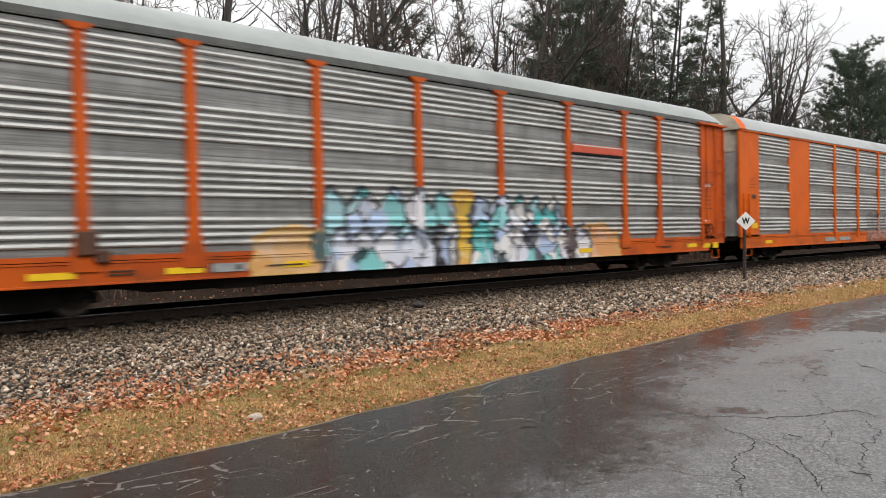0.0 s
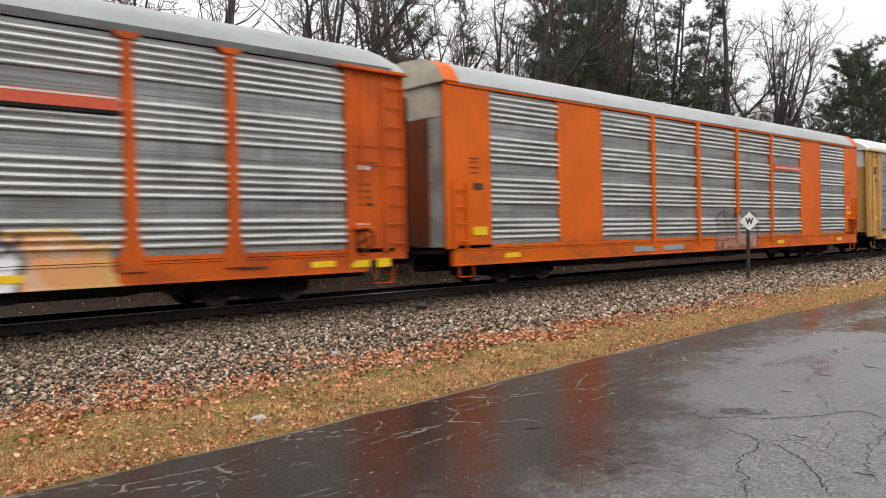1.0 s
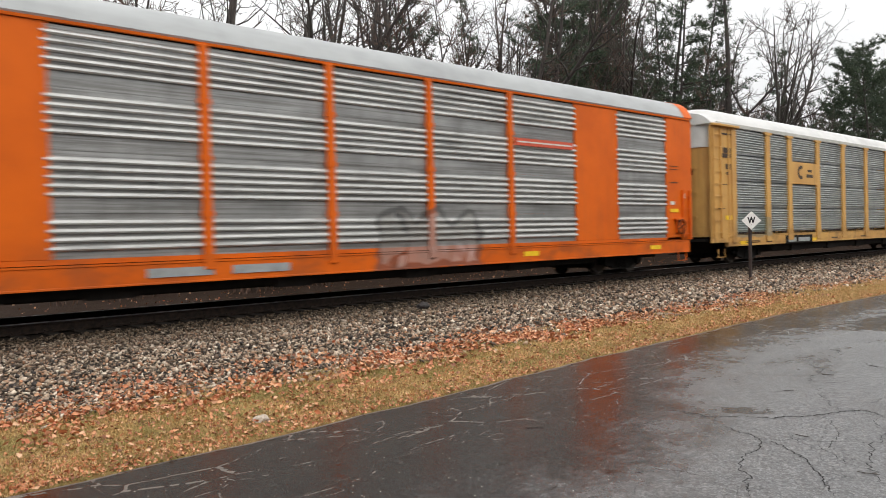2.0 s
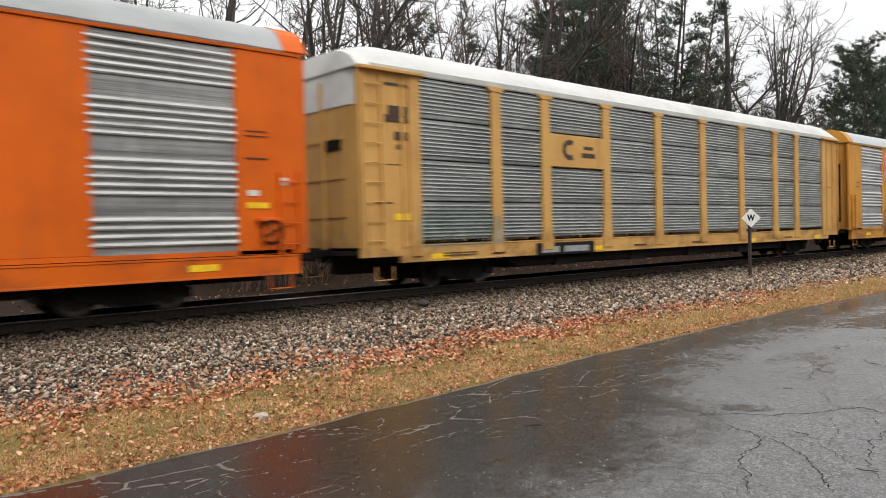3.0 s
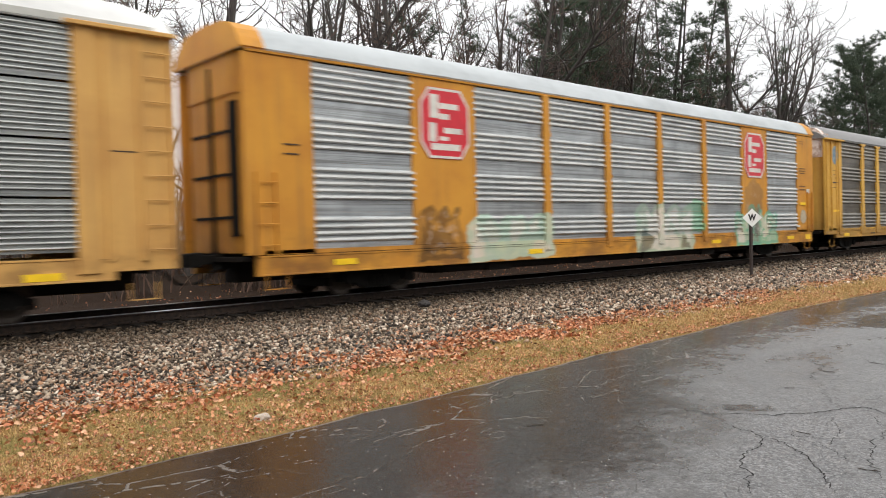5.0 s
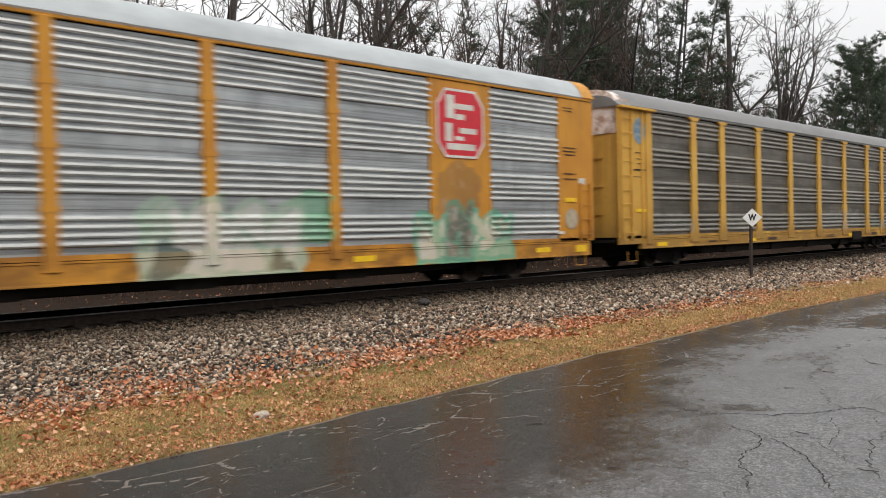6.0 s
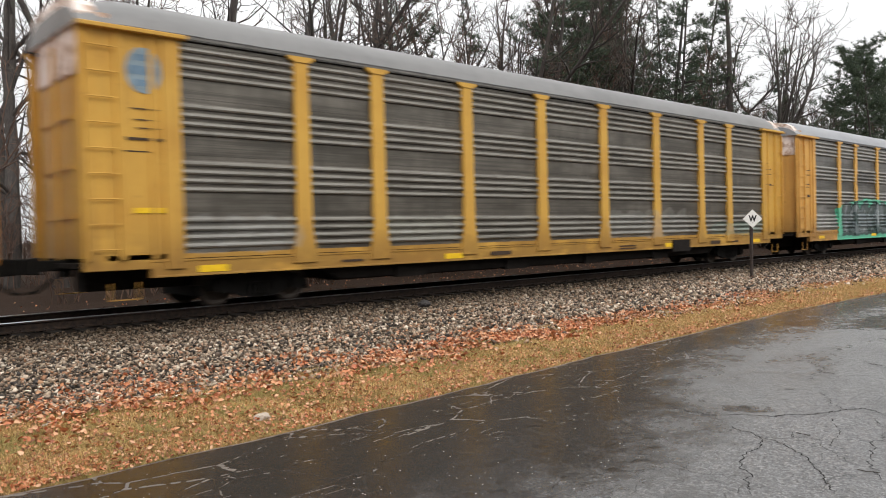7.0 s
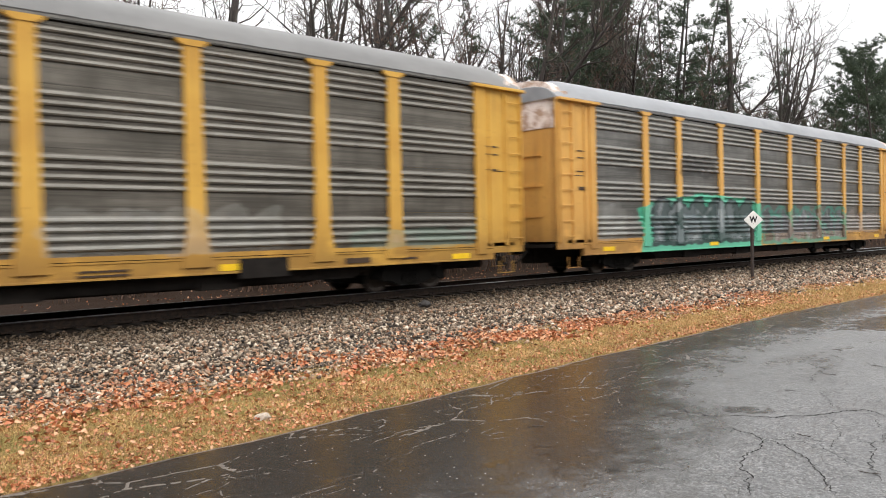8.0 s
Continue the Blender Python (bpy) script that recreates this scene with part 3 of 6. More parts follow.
def build_ballast():
    rng = random.Random(11)
    rows = []
    for x0, x1, dens, size in ((-4, 0.5, 60, 0.05), (0.5, 7, 640, 0.03), (7, 14, 430, 0.033), (14, 26, 240, 0.041), (26, 48, 100, 0.055)):
        n = int((x1 - x0) * 6.7 * dens)
        for i in range(n):
            x, y = rng.uniform(x0, x1), rng.uniform(-8.2, -1.36)
            e = y - gravel_edge(x)
            if e < 0 and rng.random() > math.exp(e * 5):
                continue
            if e < 0.5 and rng.random() < 0.25:
                continue
            s = size * rng.choice((0.5, 0.7, 0.9, 1.1, 1.5)) * rng.uniform(0.85, 1.15)
            rows.append((x, y, ground_z(x, y) + s * rng.uniform(-0.5, 0.85), s, 0.55))
    for i in range(4000):
        x, y = rng.uniform(-4, 40), rng.uniform(-0.7, 3.4)
        s = 0.055 * rng.uniform(0.6, 1.3)
        rows.append((x, y, ground_z(x, y) + s * 0.2, s, 0.5))
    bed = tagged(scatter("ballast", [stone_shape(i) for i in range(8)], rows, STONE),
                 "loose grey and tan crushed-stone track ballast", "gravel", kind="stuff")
    meshes = []
    for i in range(6):
        me = bpy.data.meshes.new("stone")
        bm = stone_shape(30 + i)
        bm.to_mesh(me)
        bm.free()
        me.materials.append(STONE)
        meshes.append(me)
    for i in range(290):
        x = rng.uniform(1.7, 4.2)
        y = gravel_edge(x) + rng.uniform(-0.1, 0.75)
        ob = new("stone", meshes[i % 6])
        s = rng.uniform(0.03, 0.05)
        ob.matrix_basis = Matrix.Translation((x, y, ground_z(x, y) + s * 0.5)) @ Euler((rng.uniform(-0.5, 0.5), rng.uniform(-0.5, 0.5), rng.uniform(0, 6))).to_matrix().to_4x4() @ Matrix.Scale(s, 4)
        ob.parent = bed


def build_track():
    rail_mat = Nodes("rail_steel")
    z = rail_mat.xyz()[2]
    g = rail_mat.noise(12, detail=5)
    rust = rail_mat.mix(rail_mat.step(g, 0.3, 0.7), (0.035, 0.024, 0.018), (0.016, 0.013, 0.012))
    head = rail_mat.step(z, 0.169, 0.177)
    c = rail_mat.mix(head, rust, (0.45, 0.46, 0.48))
    rail_mat.bump(g, 0.2, 0.004)
    rail = rail_mat.done(c, rail_mat.mix(head, (0.85,) * 3, (0.28,) * 3), head, 0.12)
    for cy in (-0.7535, 0.7535):
        line = tagged(new("rail"), "dark rusty steel rail with a polished head", "rail", "rails of the track")
        line.location = (0, cy, 0.125)
        for nm, prof in (("foot", [(0.07, 0.0), (0.07, 0.012), (0.02, 0.03), (0.0, 0.034)]), ("web", [(0.016, 0.033), (0.009, 0.05), (0.009, 0.13), (0.018, 0.142)]),
                         ("head", [(0.02, 0.143), (0.036, 0.149), (0.036, 0.175), (0.028, 0.185)])):
            bm = bmesh.new()
            sweep(bm, prof + [(-a, b) for a, b in reversed(prof) if a > 0], -60, 160, True)
            part(nm, bm, rail, line, "polished running surface" if nm == "head" else "")
    wood = Nodes("creosoted_wood")
    g = wood.noise(2.0, wood.pos(scale=(14, 1, 14)), detail=6)
    c = wood.mix(g, (0.009, 0.008, 0.007), (0.024, 0.02, 0.017))
    wood.bump(g, 0.5, 0.01)
    wood = wood.done(c, 0.9, 0.0, 0.08)
    bm = bmesh.new()
    box(bm, -0.115, 0.115, -1.3, 1.3, -0.14, 0.0)
    soften(bm, 0.012)
    tie = part("sleeper", bm, wood)
    tagged(tie, "dark creosoted wooden sleeper bedded in the ballast", "sleeper", "sleepers of the track")
    for s in (-1, 1):
        bm = bmesh.new()
        box(bm, -0.09, 0.09, s * 0.7535 - 0.17, s * 0.7535 + 0.17, 0.0, 0.02)
        for dx in (-0.06, 0.06):
            for dy in (-0.1, 0.1):
                rod(bm, (dx, s * 0.7535 + dy, 0.02), (dx, s * 0.7535 + dy, 0.05), 0.014, sides=6)
        part("tie_plate", bm, rail, tie)
    x = -5.0
    tie.matrix_basis = pose(x, 0, 0.125)
    rng = random.Random(3)
    while x < 60:
        x += 0.5
        copy_thing(tie, pose(x + rng.uniform(-0.03, 0.03), rng.uniform(-0.04, 0.04), 0.125, 0, 0, rng.uniform(-1, 1)))


# ---- whistle post ----
def build_sign():
    post = tagged(new("whistle_post"), "white diamond trackside sign with black letter W on a dark post", "railway sign")
    post.location = (22.94, -4.49, 0.10)
    post.rotation_euler = (0, radians(0.8), 0)
    bm = bmesh.new()
    box(bm, -0.05, 0.05, -0.035, -0.025, -0.3, 1.98)
    box(bm, -0.05, -0.04, -0.025, 0.03, -0.3, 1.98)
    box(bm, 0.04, 0.05, -0.025, 0.03, -0.3, 1.98)
    part("post", bm, plain("post_steel", (0.05, 0.035, 0.03), 0.7), post)
    white = plain("sign_white", (0.82, 0.81, 0.78), 0.5, 0, 0.06)
    turn = radians(-52)
    bm = bmesh.new()
    prism(bm, [(0.0, -0.285), (0.285, 0.0), (0.0, 0.285), (-0.285, 0.0)], -0.004, 0.004)
    soften(bm, 0.003)
    panel = part("sign_panel", bm, white, post, "white diamond panel")
    panel.location, panel.rotation_euler = (-0.03, -0.06, 1.79), (0, 0, turn)
    font = bpy.data.curves.new("letter", "FONT")
    font.body, font.size, font.align_x, font.align_y, font.extrude, font.offset = "W", 0.25, "CENTER", "CENTER", 0.003, 0.012
    tmp = new("letter_tmp", font)
    me = bpy.data.meshes.new_from_object(tmp.evaluated_get(bpy.context.evaluated_depsgraph_get()))
    bpy.data.objects.remove(tmp)
    me.materials.clear()
    me.materials.append(plain("sign_black", (0.012, 0.012, 0.012), 0.5))
    w = new("letter", me)
    w.parent = panel
    w["label"] = "black letter W"
    w.scale = (0.8, 1, 1)
    w.location, w.rotation_euler = (0, -0.008, 0), (radians(90), 0, 0)
    for dz in (-0.12, 0.12):
        part("bolt", one(rod, (0, -0.004, dz), (0, -0.012, dz), 0.012, None, 6), RUNG, panel)
    return post


def build_sky_block():
    """Plain dark tree-line shape, unseen, added behind the camera to block low sky light."""
    n = Nodes("sky_block_dark")
    g = n.noise(0.5, detail=7)
    mat = n.done(n.mix(g, (0.018, 0.016, 0.012), (0.06, 0.05, 0.038)), 0.9)
    bm = bmesh.new()
    lo, hi = [], []
    for i in range(131):
        x = -110 + 2 * i
        y = -48 + 3 * noise.noise((x * 0.11, 2.0, 0.0)) + 0.0016 * (x - 20) ** 2 * 0.6
        lo.append((x, y))
        hi.append(11.5 + 4.0 * noise.noise((x * 0.21, 7.0, 0.0)) + 1.6 * noise.noise((x * 0.9, 1.0, 0.0)))
    front = [(bm.verts.new((x, y, -0.3)), bm.verts.new((x, y, z))) for (x, y), z in zip(lo, hi)]
    back = [(bm.verts.new((x, y - 3, -0.3)), bm.verts.new((x, y - 3, z - 0.6))) for (x, y), z in zip(lo, hi)]
    for i in range(130):
        bm.faces.new((front[i][0], front[i + 1][0], front[i + 1][1], front[i][1]))
        bm.faces.new((back[i][0], back[i][1], back[i + 1][1], back[i + 1][0]))
        bm.faces.new((front[i][1], front[i + 1][1], back[i + 1][1], back[i][1]))
    tagged(part("sky_block_backdrop", bm, mat), "added unseen dark backdrop that blocks the low sky behind the camera", "backdrop", kind="structure")


build_ground()
build_sky_block()
build_cracks(build_lot())
build_track()
build_sign()


# ---- train ----
CAR_Z, TRUCK_DROP = 0.42, 0.11
HALF, SIDE = 13.72, 1.55
GRID = (12.05, 9.22, 7.2, 4.34, 1.446)
R_WHEEL = 0.40


def screen(x0, x1, z0, z1, ribs, first, pitch, s):
    """One corrugated side sheet between two posts, with rolled ribs."""
    y = 1.49
    depth = 0.06 if ribs < 7 else 0.045
    prof = [(y, z0)]
    zs = sorted(z1 - first - pitch * i for i in range(ribs))
    h = pitch * (0.42 if ribs < 7 else 0.36)
    for zc in zs:
        if zc - h < z0 + 0.02:
            continue
        for dz, dy in ((-h, 0), (-h * 0.7, depth * 0.75), (-h * 0.3, depth), (h * 0.2, depth * 0.9), (h * 0.65, depth * 0.45), (h, 0)):
            prof.append((y + dy, zc + dz))
    prof += [(y, z1 - 0.001), (y - 0.02, z1 - 0.001), (y - 0.02, z0)]
    bm = bmesh.new()
    sweep(bm, [(s * a, b) for a, b in prof], x0, x1, closed=True)
    return bm


def post_mesh(x, s, wide, flare, cap, z0=0.9, z1=5.04):
    """Hat-section side post with a spread foot and a head plate."""
    w = wide / 2
    foot = [(x - w - flare, z0 - 0.2), (x + w + flare, z0 - 0.2), (x + w + flare, z0), (x + w, z0 + 0.55 if flare else z0 + 0.1),
            (x + w, z1), (x - w, z1), (x - w, z0 + 0.55 if flare else z0 + 0.1), (x - w - flare, z0)]
    bm = bmesh.new()
    prism(bm, foot, s * 1.50, s * 1.585)
    soften(bm, 0.012)
    if cap:
        prism(bm, [(x - w - 0.13, z1), (x + w + 0.13, z1), (x + w + 0.13, z1 - 0.05), (x + w, z1 - 0.12),
                   (x - w, z1 - 0.12), (x - w - 0.13, z1 - 0.05)], s * 1.50, s * 1.605)
    return bm


def roof_mesh(droop):
    """Arched roof skin with a shallow step per sheet and lowered ends."""
    prof = [(-1.53, 5.08), (-1.555, 5.12), (-1.45, 5.31), (-1.32, 5.49), (-1.13, 5.64), (-0.8, 5.75), (-0.4, 5.79), (0, 5.80)]
    prof = prof + [(-y, z) for y, z in prof[-2::-1]]
    bm = bmesh.new()
    xs = [-HALF + 0.02, -HALF + 0.3, -HALF + 0.75]
    k = 22
    for i in range(k + 1):
        c = -HALF + 1.2 + (2 * HALF - 2.4) * i / k
        xs += [c - 0.03, c + 0.03]
    xs += [HALF - 0.75, HALF - 0.3, HALF - 0.02]
    rings = []
    for i, x in enumerate(xs):
        e = HALF - abs(x)
        fall = droop * max(0.0, 1 - e / 1.1) ** 2
        lift = 0.008 if (i % 2 == 1 and 3 <= i < len(xs) - 3) else 0.0
        ring = []
        for y, z in prof:
            t = (z - 5.08) / 0.72
            ring.append(bm.verts.new((x, y * (1 - 0.25 * fall * t), z - fall * t + lift)))
        rings.append(ring)
    for a, b in zip(rings, rings[1:]):
        for i in range(len(prof) - 1):
            bm.faces.new((a[i], a[i + 1], b[i + 1], b[i]))
    bm.faces.new(rings[0])
    bm.faces.new(rings[-1][::-1])
    return bm


def end_door(side, s, z0, z1, bulge=0.0):
    """Half of a car's end closure: flat leaf that curves round at the corner. side: -1 or +1 along x, s: across."""
    plan = [(HALF - 0.10 + bulge, 0.01), (HALF - 0.10 + bulge, 0.85), (HALF - 0.14 + bulge, 1.12), (HALF - 0.26 + bulge, 1.34),
            (HALF - 0.46, 1.485), (HALF - 0.56, 1.50)]
    bm = bmesh.new()
    lo, hi, lo2, hi2 = [], [], [], []
    for x, y in plan:
        lo.append(bm.verts.new((side * x, s * y, z0)))
        hi.append(bm.verts.new((side * x, s * y, z1)))
        lo2.append(bm.verts.new((side * (x - 0.05), s * (y - 0.03), z0)))
        hi2.append(bm.verts.new((side * (x - 0.05), s * (y - 0.03), z1)))
    for i in range(len(plan) - 1):
        bm.faces.new((lo[i], lo[i + 1], hi[i + 1], hi[i]))
        bm.faces.new((lo2[i], lo2[i + 1], hi2[i + 1], hi2[i]))
        bm.faces.new((hi[i], hi[i + 1], hi2[i + 1], hi2[i]))
        bm.faces.new((lo[i], lo[i + 1], lo2[i + 1], lo2[i]))
    bm.faces.new((lo[0], hi[0], hi2[0], lo2[0]))
    bm.faces.new((lo[-1], hi[-1], hi2[-1], lo2[-1]))
    return bm


def side_frame(bm, s):
    """Cast truck side frame with two window openings, bowed at the middle."""
    y0, y1 = s * 0.93, s * 1.06
    up = [(-1.12, 0.46), (-0.95, 0.56), (-0.45, 0.66), (0, 0.68), (0.45, 0.66), (0.95, 0.56), (1.12, 0.46)]
    lo = [(1.12, 0.32), (0.75, 0.30), (0.42, 0.16), (0, 0.13), (-0.42, 0.16), (-0.75, 0.30), (-1.12, 0.32)]
    prism(bm, up + lo, y0, y1)
    for c in (-0.865, 0.865):
        prism(bm, [(c + 0.15 * math.cos(a), R_WHEEL + 0.15 * math.sin(a)) for a in (math.pi * i / 6 for i in range(12))],
              s * 1.06, s * 1.13)
    for i in range(5):
        rod(bm, (-0.2 + 0.1 * i, s * 1.07, 0.2), (-0.2 + 0.1 * i, s * 1.07, 0.45), 0.045, sides=6)


WHEELSETS = []


def truck(car, cx):
    """Two-axle truck: bolster, side frames and rolling wheelsets."""
    bm = bmesh.new()
    box(bm, -0.18, 0.18, -0.95, 0.95, 0.36, 0.56)
    box(bm, -0.42, 0.42, -0.6, 0.6, 0.2, 0.5)
    soften(bm, 0.02)
    box(bm, -1.3, 1.3, -0.5, 0.5, 0.45, 0.74)
    for dx in (-1.25, 1.25):
        box(bm, dx - 0.06, dx + 0.06, -0.85, 0.85, 0.22, 0.42)
    for dx in (-0.4, 0.4):
        box(bm, dx - 0.05, dx + 0.05, -0.9, 0.9, 0.3, 0.4)
    tr = part("truck", bm, BLACK_IRON, car, "soot-black cast truck under the car")
    tr.location = (cx, 0, -TRUCK_DROP)
    for s in (-1, 1):
        part("side_frame", one(side_frame, s), BLACK_IRON, tr)
    for dx in (-0.865, 0.865):
        bm = bmesh.new()
        lathe(bm, [(0.08, -1.0), (0.08, -0.80), (0.17, -0.80), (0.30, -0.78), (0.36, -0.80), (R_WHEEL, -0.80),
                   (R_WHEEL + 0.004, -0.70), (R_WHEEL + 0.028, -0.69), (R_WHEEL + 0.024, -0.665), (0.36, -0.665), (0.3, -0.70),
                   (0.15, -0.70), (0.09, -0.66), (0.08, 0.66), (0.15, 0.70), (0.3, 0.70), (0.36, 0.665), (R_WHEEL + 0.024, 0.665),
                   (R_WHEEL + 0.028, 0.69), (R_WHEEL + 0.004, 0.70), (R_WHEEL, 0.80), (0.36, 0.80), (0.30, 0.78), (0.17, 0.80),
                   (0.08, 0.80), (0.08, 1.0)])
        for i in range(3):
            a = 2 * math.pi * i / 3
            for s in (-1, 1):
                rod(bm, (0.055 * math.cos(a), s * 1.0, 0.055 * math.sin(a)), (0.055 * math.cos(a), s * 1.02, 0.055 * math.sin(a)), 0.014, sides=6)
        w = part("wheelset", bm, WHEEL, tr, "rusty steel wheel pair on an axle")
        w.location = (dx, 0, R_WHEEL)
        WHEELSETS.append((w, dx))
    return tr


def coupler(car, side):
    bm = bmesh.new()
    box(bm, side * 13.2, side * 14.05, -0.09, 0.09, 0.72, 0.92)
    prism(bm, [(side * 14.0, 0.66), (side * 14.33, 0.68), (side * 14.33, 0.96), (side * 14.0, 0.98)], -0.2, 0.13)
    box(bm, side * 13.5, side * 13.62, -0.3, 0.3, 0.6, 1.0)
    soften(bm, 0.02)
    part("coupler", bm, BLACK_IRON, car)
    bm = bmesh.new()
    pts = [(13.6, 0.3, 0.75), (13.9, 0.35, 0.55), (14.15, 0.33, 0.36), (14.3, 0.28, 0.34)]
    for a, b in zip(pts, pts[1:]):
        rod(bm, (side * a[0], -a[1], a[2]), (side * b[0], -b[1], b[2]), 0.03, sides=7)
    part("brake_hose", bm, BLACK_IRON, car)


def ladder(car, x0, x1, s, material, z0=1.0, z1=4.9, rungs=9, y=1.53):
    bm = bmesh.new()
    for x in (x0, x1):
        box(bm, x - 0.025, x + 0.025, s * (y + 0.005), s * (y + 0.07), z0 - 0.1, z1)
    lad = part("ladder", bm, material, car, "welded steel ladder")
    for i in range(rungs):
        z = z0 + 0.1 + (z1 - z0 - 0.3) * i / (rungs - 1)
        part("rung", one(rod, (x0, s * (y + 0.06), z), (x1, s * (y + 0.06), z), 0.014, None, 6), material, lad)


def handbrake(car, x, z, material):
    """Brake wheel on a small housing low on the end plate."""
    bm = bmesh.new()
    box(bm, x - 0.16, x + 0.16, -1.62, -1.53, z - 0.2, z + 0.22)
    prism(bm, [(x - 0.3, z + 0.22), (x + 0.2, z + 0.22), (x + 0.2, z + 0.3), (x - 0.3, z + 0.3)], -1.68, -1.53)
    soften(bm, 0.015)
    hb = part("handbrake", bm, material, car)
    bm = bmesh.new()
    k = 20
    for i in range(k):
        a, b = 2 * math.pi * i / k, 2 * math.pi * (i + 1) / k
        rod(bm, (x + 0.24 * math.cos(a), -1.67, z + 0.24 * math.sin(a)), (x + 0.24 * math.cos(b), -1.67, z + 0.24 * math.sin(b)), 0.018, None, 6)
    for i in range(4):
        a = math.pi * i / 2 + 0.4
        rod(bm, (x, -1.66, z), (x + 0.24 * math.cos(a), -1.67, z + 0.24 * math.sin(a)), 0.014, None, 6)
    part("brake_wheel", bm, DARK_STEEL, hb, "dark iron brake wheel")


def marks(car, rows, s=-1, y=1.545, material=None):
    """Unreadable lettering as plain bars: x, z, length, height."""
    for x, z, ln, h in rows:
        part("marking", one(box, x - ln / 2, x + ln / 2, s * y, s * (y + 0.004), z - h / 2, z + h / 2), material or INK, car)


def autorack(label, body, screens, top, ends, style, ribs, pitch, wide=0.24, flare=0.0, cap=True, rows_z=None, droop=0.25,
             crown=None, door_top=None, ladders=(13.05, 13.6), header=None, fascia=None, fascia_top=5.17, slot=True, hood=None, sill_z=0.47, split_sill=True):
    """An enclosed car-carrier wagon in car space: x along, z = 0 a hand above the rail head."""
    car = tagged(new("autorack_wagon"), label, "railway wagon", "wagons of the freight train")
    sill_t = 0.885 if split_sill else 0.99
    sill_x = 12.5 if style == "post" else 13.45
    rows_z = rows_z or (5.02, 3.94, 2.86, 1.78, 0.97)
    bm = bmesh.new()
    box(bm, -13.3, 13.3, -0.28, 0.28, 0.3, 0.9)
    prism(bm, [(-8.2, 0.3), (-7.6, 0.2), (7.6, 0.2), (8.2, 0.3)], -0.28, 0.28)
    for i in range(9):
        x = -7.6 + 1.9 * i
        box(bm, x - 0.06, x + 0.06, -1.35, 1.35, 0.55, 0.88)
    part("underframe", bm, DARK_STEEL, car, "black steel underframe")
    for s in (-1, 1):
        bm = bmesh.new()
        prism(bm, [(-8.7, sill_z + 0.04), (-8.2, 0.3), (8.2, 0.3), (8.7, sill_z + 0.04)], s * 1.18, s * 1.24)
        for x in (-6.1, -2.3, 1.2, 4.9):
            box(bm, x - 0.45, x + 0.45, *sorted((s * 1.1, s * 1.3)), 0.24, 0.5)
        part("lower_girder", bm, DARK_STEEL, car, "sooty lower side girder with hung boxes")
    part("deck", one(box, -13.5, 13.5, -1.4, 1.4, 0.88, 0.95), DARK_STEEL, car)
    for s in (-1, 1):
        bm = bmesh.new()
        sweep(bm, [(s * 1.40, sill_z), (s * 1.55, sill_z), (s * 1.55, sill_z + 0.03), (s * 1.545, sill_z + 0.04), (s * 1.545, sill_t - 0.045), (s * 1.56, sill_t - 0.035), (s * 1.56, sill_t), (s * 1.40, sill_t)], -sill_x, sill_x, True)
        part("side_sill", bm, body, car)
        bm = bmesh.new()
        if split_sill:
            sweep(bm, [(s * 1.42, 0.90), (s * 1.53, 0.90), (s * 1.53, 0.99), (s * 1.42, 0.99)], -13.3, 13.3, True)
            part("bottom_rail", bm, body, car)
        bm = bmesh.new()
        sweep(bm, [(s * 1.40, 5.025), (s * 1.56, 5.025), (s * 1.57, 5.075), (s * 1.40, 5.09)], -13.6, 13.6, True)
        part("top_rail", bm, header or top, car)
        # black strip stands in for the shade under the top rail
        part("shadow_gap", one(box, -11.9, 11.9, s * 1.44, s * 1.50, 5.0, 5.026), BLACK_IRON, car)
        if fascia is not None:
            bm = bmesh.new()
            sweep(bm, [(s * 1.51, 5.045), (s * 1.575, 5.045), (s * 1.572, fascia_top), (s * 1.53, fascia_top + 0.01)], -13.3, 13.3, True)
            part("fascia", bm, fascia, car)
        edges = [-g for g in GRID] + [g for g in reversed(GRID)]
        for i, (a, b) in enumerate(zip(edges, edges[1:])):
            if style == "plate" and i in (1, 7):
                bm = bmesh.new()
                box(bm, a - 0.06, b + 0.06, s * 1.44, s * 1.525, 0.99, 5.02)
                soften(bm, 0.01)
                pl = part("side_plate", bm, body, car)
                for xx in (a - 0.03, b + 0.03):
                    part("seam_strip", one(box, xx - 0.03, xx + 0.03, s * 1.526, s * 1.54, 0.99, 5.02), body, pl)
                continue
            for k in range(4):
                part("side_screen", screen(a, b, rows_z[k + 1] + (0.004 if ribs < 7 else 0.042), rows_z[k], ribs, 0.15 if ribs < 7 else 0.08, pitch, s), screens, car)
        posts = edges if style == "post" else edges[3:7]
        for x in posts:
            end = abs(x) > 12
            part("post", post_mesh(x, s, wide, 0.0 if end else flare, cap and not end), body, car)
            if style == "plate":
                for z in (1.78, 2.86, 3.94):
                    part("bracket", one(box, x - wide / 2 - 0.03, x + wide / 2 + 0.03, s * 1.52, s * 1.592, z - 0.05, z + 0.05), body, car)
